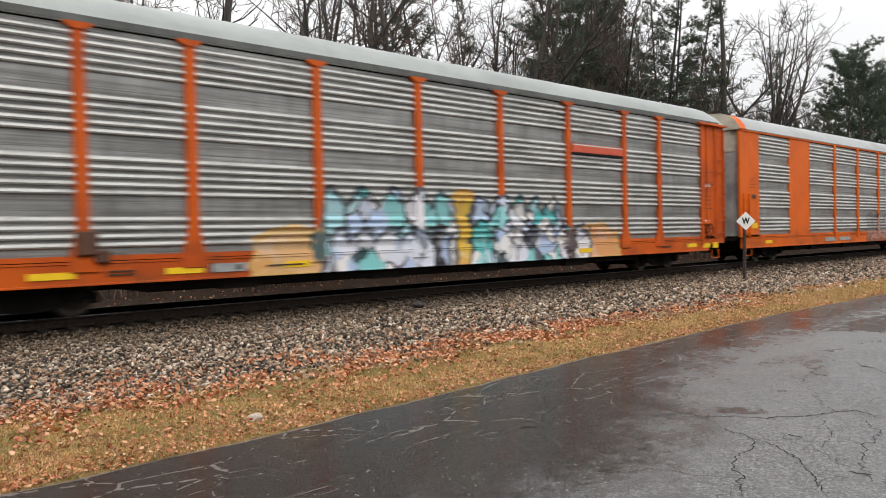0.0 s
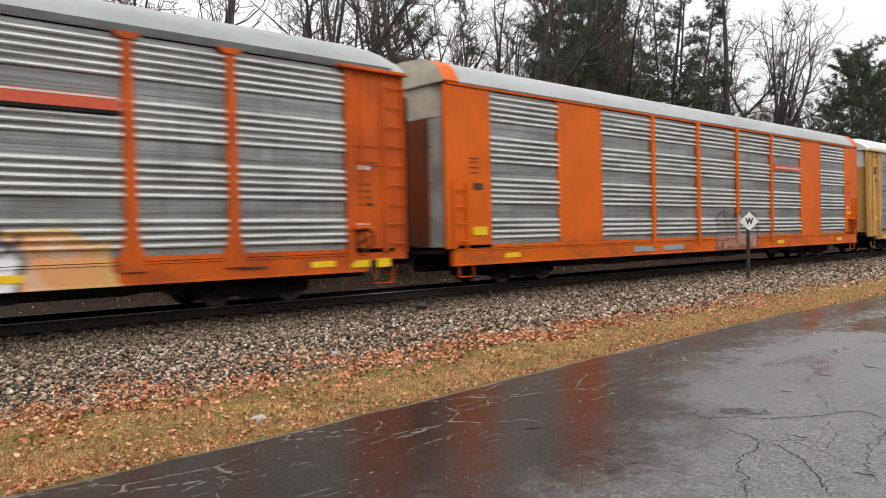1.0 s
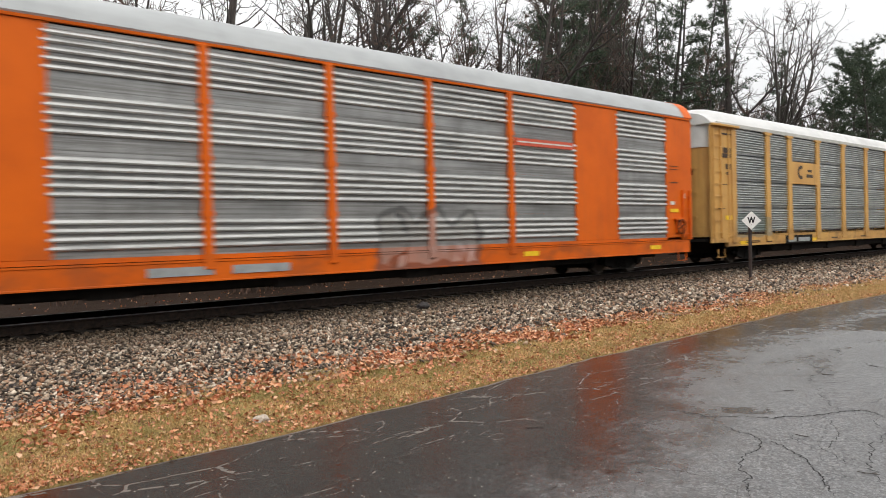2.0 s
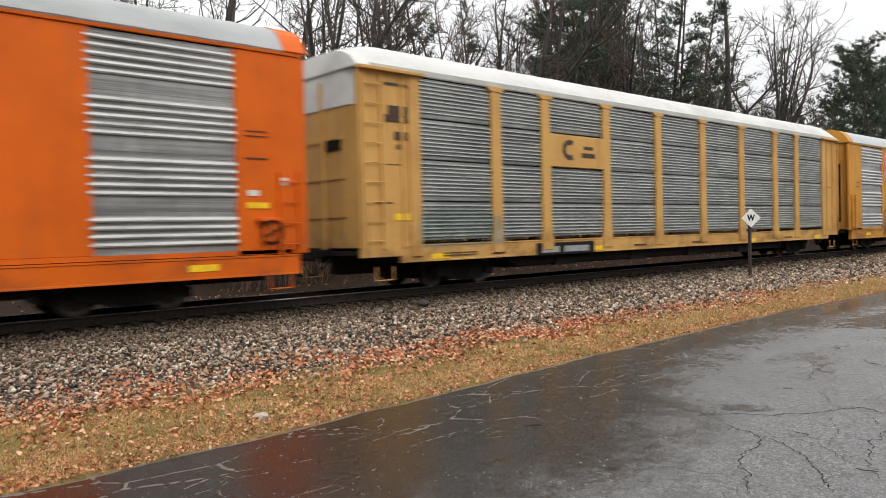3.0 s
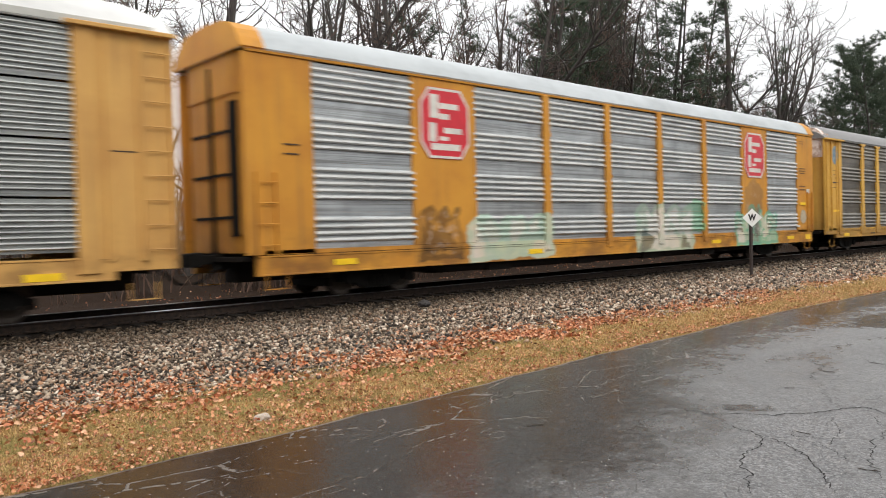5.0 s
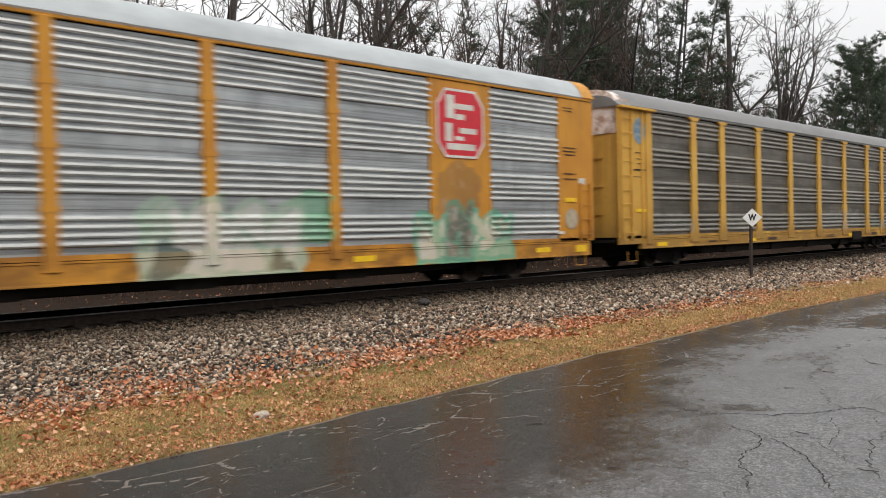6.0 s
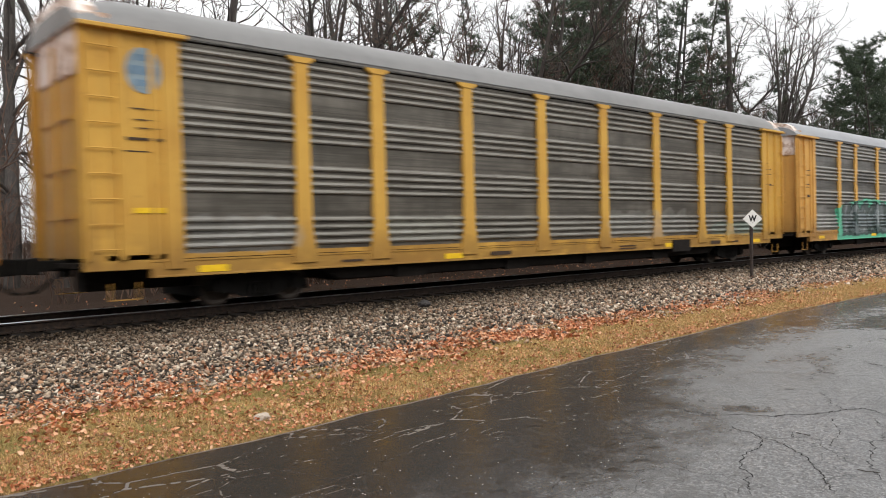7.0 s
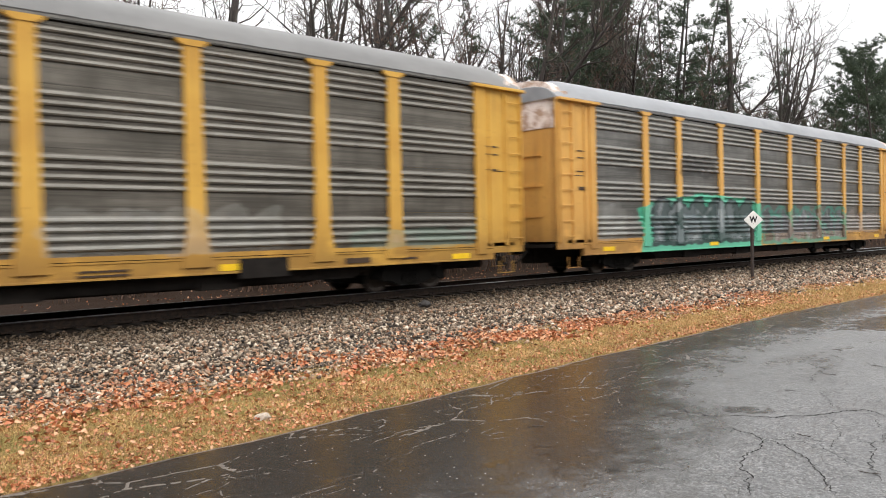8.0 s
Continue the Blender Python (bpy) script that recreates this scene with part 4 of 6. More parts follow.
        for e in (-1, 1):
            bm = bmesh.new()
            lo, hi = sorted((e * 12.05, e * (HALF - 0.04)))
            box(bm, lo, hi, s * 1.44, s * 1.53, 0.72 if style == "post" else 0.9, 5.02)
            soften(bm, 0.01)
            part("end_side_plate", bm, body, car)
            if style == "post":
                bm = bmesh.new()
                lo, hi = sorted((e * 11.75, e * (HALF - 0.02)))
                prism(bm, [(lo, 5.0), (hi, 5.0), (hi, 5.08), (lo, 5.08)], s * 1.50, s * 1.68)
                soften(bm, 0.01)
                part("eave", bm, body, car)
                for x in (12.42, 13.0):
                    bm = bmesh.new()
                    box(bm, e * x - 0.045, e * x + 0.045, *sorted((s * 1.50, s * 1.575)), 0.9, 5.0)
                    soften(bm, 0.01)
                    part("corner_stile", bm, body, car)
                part("door_seam", one(box, *sorted((e * 12.48, e * 12.95)), *sorted((s * 1.528, s * 1.534)), 2.86, 2.885), INK, car)
                ladder(car, *sorted((e * ladders[0], e * ladders[1])), s, body)
            else:
                ladder(car, *sorted((e * 13.0, e * 13.45)), s, body, 1.0, 2.6, 4)
            bm = bmesh.new()
            for x in (12.75, 13.25):
                box(bm, e * x - 0.012, e * x + 0.012, s * 1.50, s * 1.525, 0.2, 0.5)
            lo, hi = sorted((e * 12.75, e * 13.25))
            box(bm, lo - 0.012, hi + 0.012, s * 1.48, s * 1.54, 0.18, 0.2)
            part("stirrup_step", bm, body, car)
            part("reflector", one(box, e * 11.3 - 0.3, e * 11.3 + 0.3, s * 1.547, s * 1.556, 0.62, 0.75), YELLOW_TAPE, car, "yellow reflector")
        for x in (-4.9, 5.1):
            part("reflector", one(box, x - 0.3, x + 0.3, s * 1.547, s * 1.556, 0.62, 0.75), YELLOW_TAPE, car, "yellow reflector")
    part("roof", roof_mesh(droop), top, car, smooth=True)
    for e in (-1, 1):
        dcol = ends
        for s in (-1, 1):
            d = part("end_door", end_door(e, s, 0.95, 4.25), dcol, car)
            for z in (1.7, 2.6, 3.5):
                part("door_bar", one(box, *sorted((e * (HALF - 0.1), e * (HALF - 0.07))), *sorted((s * 0.1, s * 0.9)), z - 0.03, z + 0.03), DARK_STEEL if style == "plate" else ends, d)
            if slot and style == "plate" and s < 0:
                part("door_slot", one(box, *sorted((e * (HALF - 0.13), e * (HALF - 0.06))), -1.12, -0.82, 1.3, 4.1), BLACK_IRON, d, "dark tall slot")
            part("end_cap", end_door(e, s, 4.255, 5.3 if hood else 5.1, 0.03), door_top or top, car)
        part("door_post", one(box, *sorted((e * (HALF - 0.14), e * (HALF - 0.05))), -0.06, 0.06, 0.9, 4.9), BLACK_IRON if style == "plate" else ends, car)
        if crown is not None:
            bm = bmesh.new()
            prof = [(-1.54, 5.09), (-1.57, 5.12), (-1.465, 5.32), (-1.335, 5.505), (-1.14, 5.655), (-0.8, 5.765), (0, 5.815)]
            prof += [(-y, z) for y, z in prof[-2::-1]]
            sweep(bm, prof, *sorted((e * (HALF - 0.55), e * (HALF - 0.0))))
            part("roof_hoop", bm, crown, car)
        if hood is not None:
            prof = [(-1.44, 5.1), (-1.40, 5.3), (-1.27, 5.46), (-1.08, 5.58), (-0.75, 5.67), (0, 5.72)]
            prof += [(-y, z) for y, z in prof[-2::-1]]
            bm = bmesh.new()
            sweep(bm, prof, *sorted((e * (HALF - 0.42), e * (HALF - 0.05))), True)
            part("end_hood", bm, hood, car, "peeling white end hood under the roof edge")
        if crown is not None:
            prof = [(-1.55, 5.09), (-1.565, 5.12), (-1.46, 5.315), (-1.33, 5.5), (-1.135, 5.65), (-0.8, 5.76), (0, 5.81)]
            prof += [(-y, z) for y, z in prof[-2::-1]]
            bm = bmesh.new()
            sweep(bm, prof, *sorted((e * (HALF - 0.018), e * (HALF + 0.012))), True)
            part("end_gable", bm, door_top or body, car)
        part("end_platform", one(box, *sorted((e * 13.3, e * 13.75)), -1.3, 1.3, 0.78, 0.87), DARK_STEEL, car)
        coupler(car, e)
        truck(car, e * 10.05)
    return car


# ---- woods behind the track ----
def bark(name, a, b):
    n = Nodes(name)
    g = n.noise(3.0, n.pos(scale=(5, 5, 0.8)), detail=6)
    m = n.noise(0.8, detail=4)
    c = n.mix(n.step(g, 0.3, 0.7), a, b)
    c = n.mix(n.math("MULTIPLY", n.step(m, 0.5, 0.7), 0.4), c, (0.07, 0.075, 0.055))
    n.bump(g, 0.6, 0.03)
    return n.done(c, 0.85)


BARK = bark("wet_bark", (0.07, 0.057, 0.05), (0.032, 0.027, 0.025))
TWIG = bark("twig_bark", (0.095, 0.07, 0.057), (0.05, 0.038, 0.032))
BRUSH = bark("brush_bark", (0.14, 0.078, 0.052), (0.07, 0.045, 0.036))


def needle_material():
    n = Nodes("pine_needles")
    r = n.island()
    c = n.ramp(r, (0.0, (0.018, 0.034, 0.022)), (0.4, (0.036, 0.062, 0.034)), (0.8, (0.06, 0.092, 0.042)), (1.0, (0.1, 0.115, 0.055)))
    c = n.mix(n.math("MULTIPLY", n.step(n.noise(0.5, detail=3), 0.45, 0.7), 0.5), c, (0.03, 0.05, 0.022))
    return n.done(c, 0.6)


NEEDLES = needle_material()


class Wood:
    """Collects tapered round pieces for one joined mesh."""

    def __init__(self):
        self.v, self.f = [], []

    def limb(self, pts, r0, r1, sides):
        base, prev = len(self.v), None
        k = len(pts)
        for i, p in enumerate(pts):
            d = (pts[min(i + 1, k - 1)] - pts[max(i - 1, 0)]).normalized()
            s = d.cross(Vector((0.3, 0.2, 1)) if abs(d.z) < 0.92 else Vector((1, 0, 0))).normalized()
            u = d.cross(s)
            r = r0 + (r1 - r0) * i / (k - 1)
            ring = []
            for j in range(sides):
                a = 2 * math.pi * j / sides
                ring.append(len(self.v))
                self.v.append(p + (s * math.cos(a) + u * math.sin(a)) * r)
            if prev:
                for j in range(sides):
                    q = (j + 1) % sides
                    self.f.append((prev[j], prev[q], ring[q], ring[j]))
            prev = ring

    def blade(self, a, b, w):
        i = len(self.v)
        self.v += [a - w, a + w, b]
        self.f.append((i, i + 1, i + 2))

    def make(self, name, material, parent, label="", smooth=True):
        me = bpy.data.meshes.new(name)
        me.from_pydata([tuple(p) for p in self.v], [], self.f)
        if smooth:
            me.polygons.foreach_set("use_smooth", [True] * len(me.polygons))
        me.materials.append(material)
        ob = new(name, me)
        ob.parent = parent
        if label:
            ob["label"] = label
        return ob


def wander(rng, p, d, length, k, bend, lift=0.0):
    pts = [p.copy()]
    for i in range(k):
        d = (d + Vector((rng.gauss(0, bend), rng.gauss(0, bend), rng.gauss(0, bend) + lift))).normalized()
        p = p + d * (length / k)
        pts.append(p.copy())
    return pts, d


def along(pts, t):
    k = t * (len(pts) - 1)
    i = min(int(k), len(pts) - 2)
    return pts[i].lerp(pts[i + 1], k - i), (pts[i + 1] - pts[i]).normalized()


def side_way(rng, d, lo, hi):
    a = rng.uniform(lo, hi)
    s = Vector((rng.gauss(0, 1), rng.gauss(0, 1), rng.gauss(0, 1)))
    s = (s - d * s.dot(d)).normalized()
    return (d * math.cos(a) + s * math.sin(a)).normalized()


def bare_tree(seed, h, r, forks, label, lean=0.05, low=0.3, dense=1.0, bark_mat=None, twig_mat=None, spread=(0.18, 0.45), fork_at=0.45):
    """Leafless broadleaf tree: trunk that may fork, limbs, branches and twigs."""
    rng = random.Random(seed)
    tree = tagged(new("bare_tree"), label, "tree", "bare trees of the wood")
    wood, fine = Wood(), Wood()
    d0 = Vector((rng.uniform(-lean, lean), rng.uniform(-lean, lean), 1)).normalized()
    trunk, d = wander(rng, Vector((0, 0, -0.4)), d0, h * (fork_at if forks > 1 else 0.95), 9, 0.05, 0.02)
    wood.limb([Vector((0, 0, -0.5)), Vector((0, 0, 0.1))], r * 1.5, r * 1.02, 9)
    wood.limb(trunk, r, r * (0.72 if forks > 1 else 0.1), 9)
    stems = [(trunk, r, low, r * (0.72 if forks > 1 else 0.1))]
    for i in range(forks if forks > 1 else 0):
        dd = side_way(rng, d, *spread)
        pts, _ = wander(rng, trunk[-1], (dd + Vector((0, 0, 0.3))).normalized(), h * rng.uniform(0.42, 0.58), 8, 0.09, 0.06)
        rr = r * rng.uniform(0.5, 0.65)
        wood.limb(pts, rr, 0.02, 7)
        stems.append((pts, rr, 0.1, 0.02))
    for pts, rr, lo, r_end in stems:
        ln = sum((b - a).length for a, b in zip(pts, pts[1:]))
        for i in range(int(ln * 1.15 * dense)):
            t = lo + (1 - lo) * rng.random()
            p, dd = along(pts, t)
            rb = min(0.075, max(0.018, (rr + (r_end - rr) * t) * 0.45))
            l1 = rng.uniform(1.6, 3.6) * (1.15 - 0.55 * t) * h / 17
            b1, _ = wander(rng, p, side_way(rng, dd, 0.6, 1.15), l1, 5, 0.16, 0.09)
            wood.limb(b1, rb * 1.2, 0.018, 5)
            for j in range(int(5 * dense)):
                p2, d2 = along(b1, rng.uniform(0.2, 1))
                l2 = rng.uniform(0.5, 1.5) * h / 17
                b2, _ = wander(rng, p2, side_way(rng, d2, 0.4, 1.0), l2, 3, 0.2, 0.08)
                fine.limb(b2, 0.022, 0.012, 3)
                for m in range(3):
                    p3, d3 = along(b2, rng.uniform(0.25, 1))
                    b3, _ = wander(rng, p3, side_way(rng, d3, 0.3, 0.9), rng.uniform(0.3, 0.8), 2, 0.22, 0.05)
                    fine.limb(b3, 0.014, 0.008, 3)
    wood.make("trunk", bark_mat or BARK, tree, "dark wet trunk and limbs")
    fine.make("crown", twig_mat or TWIG, tree, "fine bare twigs")["kind"] = "stuff"
    return tree


def pine_tree(seed, h, r, label, low=0.35, width=2.6, clumps=4, round_top=False, gaps=0.0):
    """Pine: straight trunk, dead lower stubs, whorled limbs with needle tufts."""
    rng = random.Random(seed)
    tree = tagged(new("pine_tree"), label, "tree", "pines of the wood")
    wood, green = Wood(), Wood()
    trunk, _ = wander(rng, Vector((0, 0, -0.4)), Vector((rng.uniform(-0.05, 0.05), rng.uniform(-0.05, 0.05), 1)), h, 10, 0.025, 0.02)
    wood.limb([Vector((0, 0, -0.5)), Vector((0, 0, 0.1))], r * 1.4, r * 1.02, 9)
    wood.limb(trunk, r, 0.03, 9)
    for i in range(14):
        p, d = along(trunk, rng.uniform(0.12, low + 0.1))
        b, _ = wander(rng, p, side_way(rng, d, 1.1, 1.6), rng.uniform(0.6, 2.2), 3, 0.18, -0.03)
        wood.limb(b, 0.03, 0.008, 4)
    t = low
    while t < 0.985:
        k = (t - low) / (1 - low)
        reach = width * (math.sin(math.pi * (0.24 + 0.63 * k)) ** 0.6 if round_top else (1.05 - 0.85 * k))
        for i in range(rng.randint(4, 6)):
            if rng.random() < gaps:
                continue
            p, d = along(trunk, min(0.99, t + rng.uniform(-0.012, 0.012)))
            a = rng.uniform(0, 2 * math.pi)
            ln = reach * rng.uniform(0.55, 1.2)
            b, _ = wander(rng, p, Vector((math.cos(a), math.sin(a), rng.uniform(-0.1, 0.35) + 0.5 * k * k)).normalized(), ln, 4, 0.12, 0.05)
            wood.limb(b, 0.035 * (1.2 - k) + 0.012, 0.008, 4)
            for j in range(int(clumps * (1 + ln * 0.9))):
                q, dq = along(b, rng.uniform(0.25, 1))
                c = q + Vector((rng.gauss(0, 0.17), rng.gauss(0, 0.17), rng.gauss(0.06, 0.1)))
                ax = (dq + Vector((0, 0, 0.35))).normalized()
                for m in range(17):
                    w = side_way(rng, ax, 0.2, 1.35)
                    e = c + w * rng.uniform(0.22, 0.45)
                    sdir = w.cross(Vector((rng.gauss(0, 1), rng.gauss(0, 1), rng.gauss(0, 1)))).normalized() * rng.uniform(0.011, 0.022)
                    green.blade(c, e, sdir)
        t += rng.uniform(0.025, 0.05)
    wood.make("trunk", BARK, tree, "grey-brown trunk and limbs")
    green.make("crown", NEEDLES, tree, "dark green needle crown", False)["kind"] = "stuff"
    return tree


def thicket(seed, h, label):
    """Leafless brush: many thin stems from one root."""
    rng = random.Random(seed)
    bush = tagged(new("leafless_shrub"), label, "shrub", "brush along the wood's edge")
    wood = Wood()
    for i in range(11):
        d = Vector((rng.gauss(0, 0.28), rng.gauss(0, 0.28), 1)).normalized()
        pts, _ = wander(rng, Vector((rng.gauss(0, 0.3), rng.gauss(0, 0.3), -0.2)), d, h * rng.uniform(0.55, 1), 6, 0.11, 0.02)
        wood.limb(pts, rng.uniform(0.015, 0.032), 0.005, 4)
        for j in range(9):
            p, dd = along(pts, rng.uniform(0.25, 0.98))
            b, _ = wander(rng, p, side_way(rng, dd, 0.35, 0.9), rng.uniform(0.4, 1.4), 3, 0.18, 0.05)
            wood.limb(b, 0.014, 0.008, 3)
            for m in range(3):
                p3, d3 = along(b, rng.uniform(0.3, 1))
                c, _ = wander(rng, p3, side_way(rng, d3, 0.3, 0.9), rng.uniform(0.2, 0.55), 2, 0.2, 0.03)
                wood.limb(c, 0.01, 0.006, 3)
    wood.make("brush", BRUSH, bush)["kind"] = "stuff"
    return bush


def stand(ob, x, y, turn, size=1.0):
    ob.scale = (size, size, size)
    return pose(x, y, ground_z(x, y), 0, 0, turn)


# x, y, height, kind
BARE = [(7.1, 15, 17, 0), (9.9, 20, 18, 1), (8.5, 14, 16, 2), (11.0, 17, 17, 3), (14.6, 22, 18, 4), (14.1, 16, 17, 0), (20.1, 26, 18, 2), 
         (14.9, 14, 16, 1), (17.3, 17, 17, 3), (21.6, 22, 18, 0), (18.7, 15, 15, 4), (22.5, 18, 17, 2), (29.4, 26, 19, 1), (20.3, 12, 18, 3), 
         (23.2, 13, 19, 0), (23.6, 12, 19, 1), (28.1, 16, 18, 4), (37.0, 24, 18, 2), (28.3, 13, 18, 3), (29.0, 12, 18, 4), (36.6, 18, 17, 0), 
         (47.7, 26, 18, 1), (47.7, 22, 19, 3), (59.5, 28, 20, 2), (55.3, 22, 19, 0), (52.5, 18, 20, 1), (61.3, 20, 20, 4), (73.4, 24, 20, 2), 
         (85.8, 26, 20, 3), (72.4, 17, 23, 0), (81.6, 19, 24, 1), (115.7, 30, 22, 2), (112.3, 26, 20, 4), (118.0, 24, 20, 3), (142.4, 30, 20, 0), 
         (124.4, 22, 19, 2)]
PINES = [(33.5, 26, 19, 1), (39.7, 15, 21, 0), (50.1, 19, 20, 3), (50.2, 17, 21, 0), (66.4, 26, 22, 1), (51.9, 15, 22, 1), (66.0, 20, 15, 3), 
         (105.4, 30, 16, 0), (98.0, 24, 14, 3), (118.0, 24, 23, 4), (109.9, 26, 18, 4), (32.1, 20, 19, 0), (37.8, 22, 18, 1), (34.9, 14, 20, 2), 
         (41.1, 17, 20, 0), (47.6, 20, 22, 3), (44.8, 16, 21, 1), (55.3, 18, 23, 2), (74.5, 26, 19, 3), (99.9, 20, 23, 4), (115.3, 22, 20, 4), 
         (105.8, 17, 16, 0), (105.6, 34, 17, 1), (135.6, 36, 18, 3),
         (79.0, 10.5, 17.2, 4), (93.0, 12.5, 17.5, 4), (43.0, 18, 22, 0), (45.0, 19, 23, 1), (52.0, 22, 23, 0), (50.5, 20, 24, 1),
         (58.5, 20, 23, 1), (47.5, 17, 22, 2), (60.4, 19, 23, 0), (70.0, 16, 18, 1)]
SNAG = (62.0, 16.0)


def build_woods():
    rng = random.Random(21)
    labels = ("tall bare deciduous tree with dark forked trunk", "slender bare deciduous tree with wet bark",
              "bare oak with spreading crooked limbs", "bare young tree with many fine twigs", "bare leaning tree with twin dark stems")
    bares = [bare_tree(101, 17, 0.27, 2, labels[0], dense=0.85), bare_tree(102, 17, 0.2, 1, labels[1], 0.08, 0.3, 0.9),
             bare_tree(103, 17, 0.29, 3, labels[2], 0.06, 0.3, 0.75), bare_tree(104, 17, 0.12, 1, labels[3], 0.1, 0.2, 1.05, None, BRUSH),
             bare_tree(105, 17, 0.23, 2, labels[4], 0.2, 0.3, 0.85)]
    used = set()
    for x, y, h, k in BARE:
        m = pose(x, y, ground_z(x, y), 0, 0, rng.uniform(0, 360))
        if k in used:
            ob = copy_thing(bares[k], m)
        else:
            ob = bares[k]
            used.add(k)
            ob.matrix_basis = m
        s = h / 17 * rng.uniform(0.95, 1.05)
        ob.scale = (s, s, s)
    for i in range(64):
        y = rng.uniform(18, 52)
        x = (y + 15.6) * math.tan(radians(rng.uniform(10, 73)))
        ob = copy_thing(bares[i % 5], pose(x, y, ground_z(x, y), 0, 0, rng.uniform(0, 360)))
        s = rng.uniform(0.85, 1.15)
        ob.scale = (s, s, s)
    for i in range(100):
        y = rng.uniform(12, 36)
        x = (y + 15.6) * math.tan(radians(rng.uniform(46, 73)))
        ob = copy_thing(bares[(1, 3, 3, 4)[i % 4]], pose(x, y, ground_z(x, y), 0, 0, rng.uniform(0, 360)))
        s = rng.uniform(0.8, 1.12) * (1.0 if x < 1.8 * (y + 15.6) else 0.68)
        ob.scale = (s, s, s)
    for i in range(40):
        y = rng.uniform(13, 28)
        x = (y + 15.6) * math.tan(radians(rng.uniform(65, 73.5)))
        ob = copy_thing(bares[(1, 3, 0, 3)[i % 4]], pose(x, y, ground_z(x, y), 0, 0, rng.uniform(0, 360)))
        s = rng.uniform(0.55, 0.8)
        ob.scale = (s, s, s)
    plabel = ("tall dark green pine with a feathery crown", "slim pine with a long bare lower trunk", "old pine with sparse tiered limbs",
              "dense dark pine at the wood's edge", "broad round-crowned green pine")
    pines = [pine_tree(201, 20, 0.2, plabel[0], 0.34, 3.2, 5, False, 0.2), pine_tree(202, 20, 0.16, plabel[1], 0.45, 2.8, 4, False, 0.25),
             pine_tree(203, 20, 0.24, plabel[2], 0.4, 3.4, 4, True, 0.35), pine_tree(204, 20, 0.2, plabel[3], 0.26, 3.4, 6, False, 0.15),
             pine_tree(205, 20, 0.24, plabel[4], 0.5, 4.3, 10, True, 0.05)]
    used = set()
    for x, y, h, k in PINES:
        m = pose(x, y, ground_z(x, y), 0, 0, rng.uniform(0, 360))
        if k in used:
            ob = copy_thing(pines[k], m)
        else:
            ob = pines[k]
            used.add(k)
            ob.matrix_basis = m
        s = h / 20
        ob.scale = (s, s, s)
    fan = bare_tree(106, 24, 0.34, 7, "wide bare tree with limbs fanned against the sky", 0.03, 0.5, 0.6, None, TWIG, (0.45, 1.05), 0.33)
    fan.matrix_basis = pose(64.0, 12.5, ground_z(64.0, 12.5), 0, 0, 15)
    snag = pine_tree(210, 27, 0.46, "tall half-dead pine with a broken bare top and a few tufts", 0.3, 2.4, 2, True, 0.45)
    snag.matrix_basis = pose(SNAG[0], SNAG[1], ground_z(*SNAG), 0, 0, 40)
    brush = [thicket(301, 5.5, "brown leafless brush at the foot of the wood"), thicket(302, 7.5, "tall thin leafless saplings in a clump"),
             thicket(303, 4.0, "low tangled leafless shrub")]
    used = set()
    for i in range(150):
        k = i % 3
        y = 8.5 + 16 * rng.random() ** 1.4
        x = (y + 15.6) * math.tan(radians(rng.uniform(8, 74) if i % 3 else rng.uniform(48, 74)))
        m = pose(x, y, ground_z(x, y), 0, 0, rng.uniform(0, 360))
        if k in used:
            ob = copy_thing(brush[k], m)
        else:
            ob = brush[k]
            used.add(k)
            ob.matrix_basis = m
        s = rng.uniform(0.8, 1.5)
        ob.scale = (s, s, s)


build_woods()


# ---- loose ground cover ----
def leaf_material():
    n = Nodes("fallen_leaf")
    r = n.math("FRACT", n.math("ADD", n.island(), n.each()))
    c = n.ramp(r, (0.0, (0.13, 0.045, 0.018)), (0.2, (0.5, 0.155, 0.055)), (0.45, (0.62, 0.27, 0.115)), (0.7, (0.68, 0.41, 0.24)), (0.85, (0.44, 0.11, 0.04)), (1.0, (0.2, 0.07, 0.03)))
    g = n.noise(50, detail=3)
    c = n.mix(n.math("MULTIPLY", g, 0.3), c, (0.12, 0.06, 0.03))
    return n.done(c, 0.55)


def leaf_shape(seed):
    """Curled lobed leaf."""
    rng = random.Random(seed)
    bm = bmesh.new()
    k = 9
    mid = [bm.verts.new((-1 + 2 * i / 3, 0, 0.1 * rng.uniform(-1, 1))) for i in range(4)]
    for s in (-1, 1):
        out = []
        for i in range(4):
            w = (0.12, 0.6, 0.7, 0.1)[i] * rng.uniform(0.7, 1.2)
            out.append(bm.verts.new((-1 + 2 * i / 3 + rng.uniform(-0.15, 0.15), s * w, 0.35 * w + rng.uniform(-0.1, 0.2))))
        for i in range(3):
            q = (mid[i], mid[i + 1], out[i + 1], out[i])
            bm.faces.new(q if s > 0 else q[::-1])
    return bm


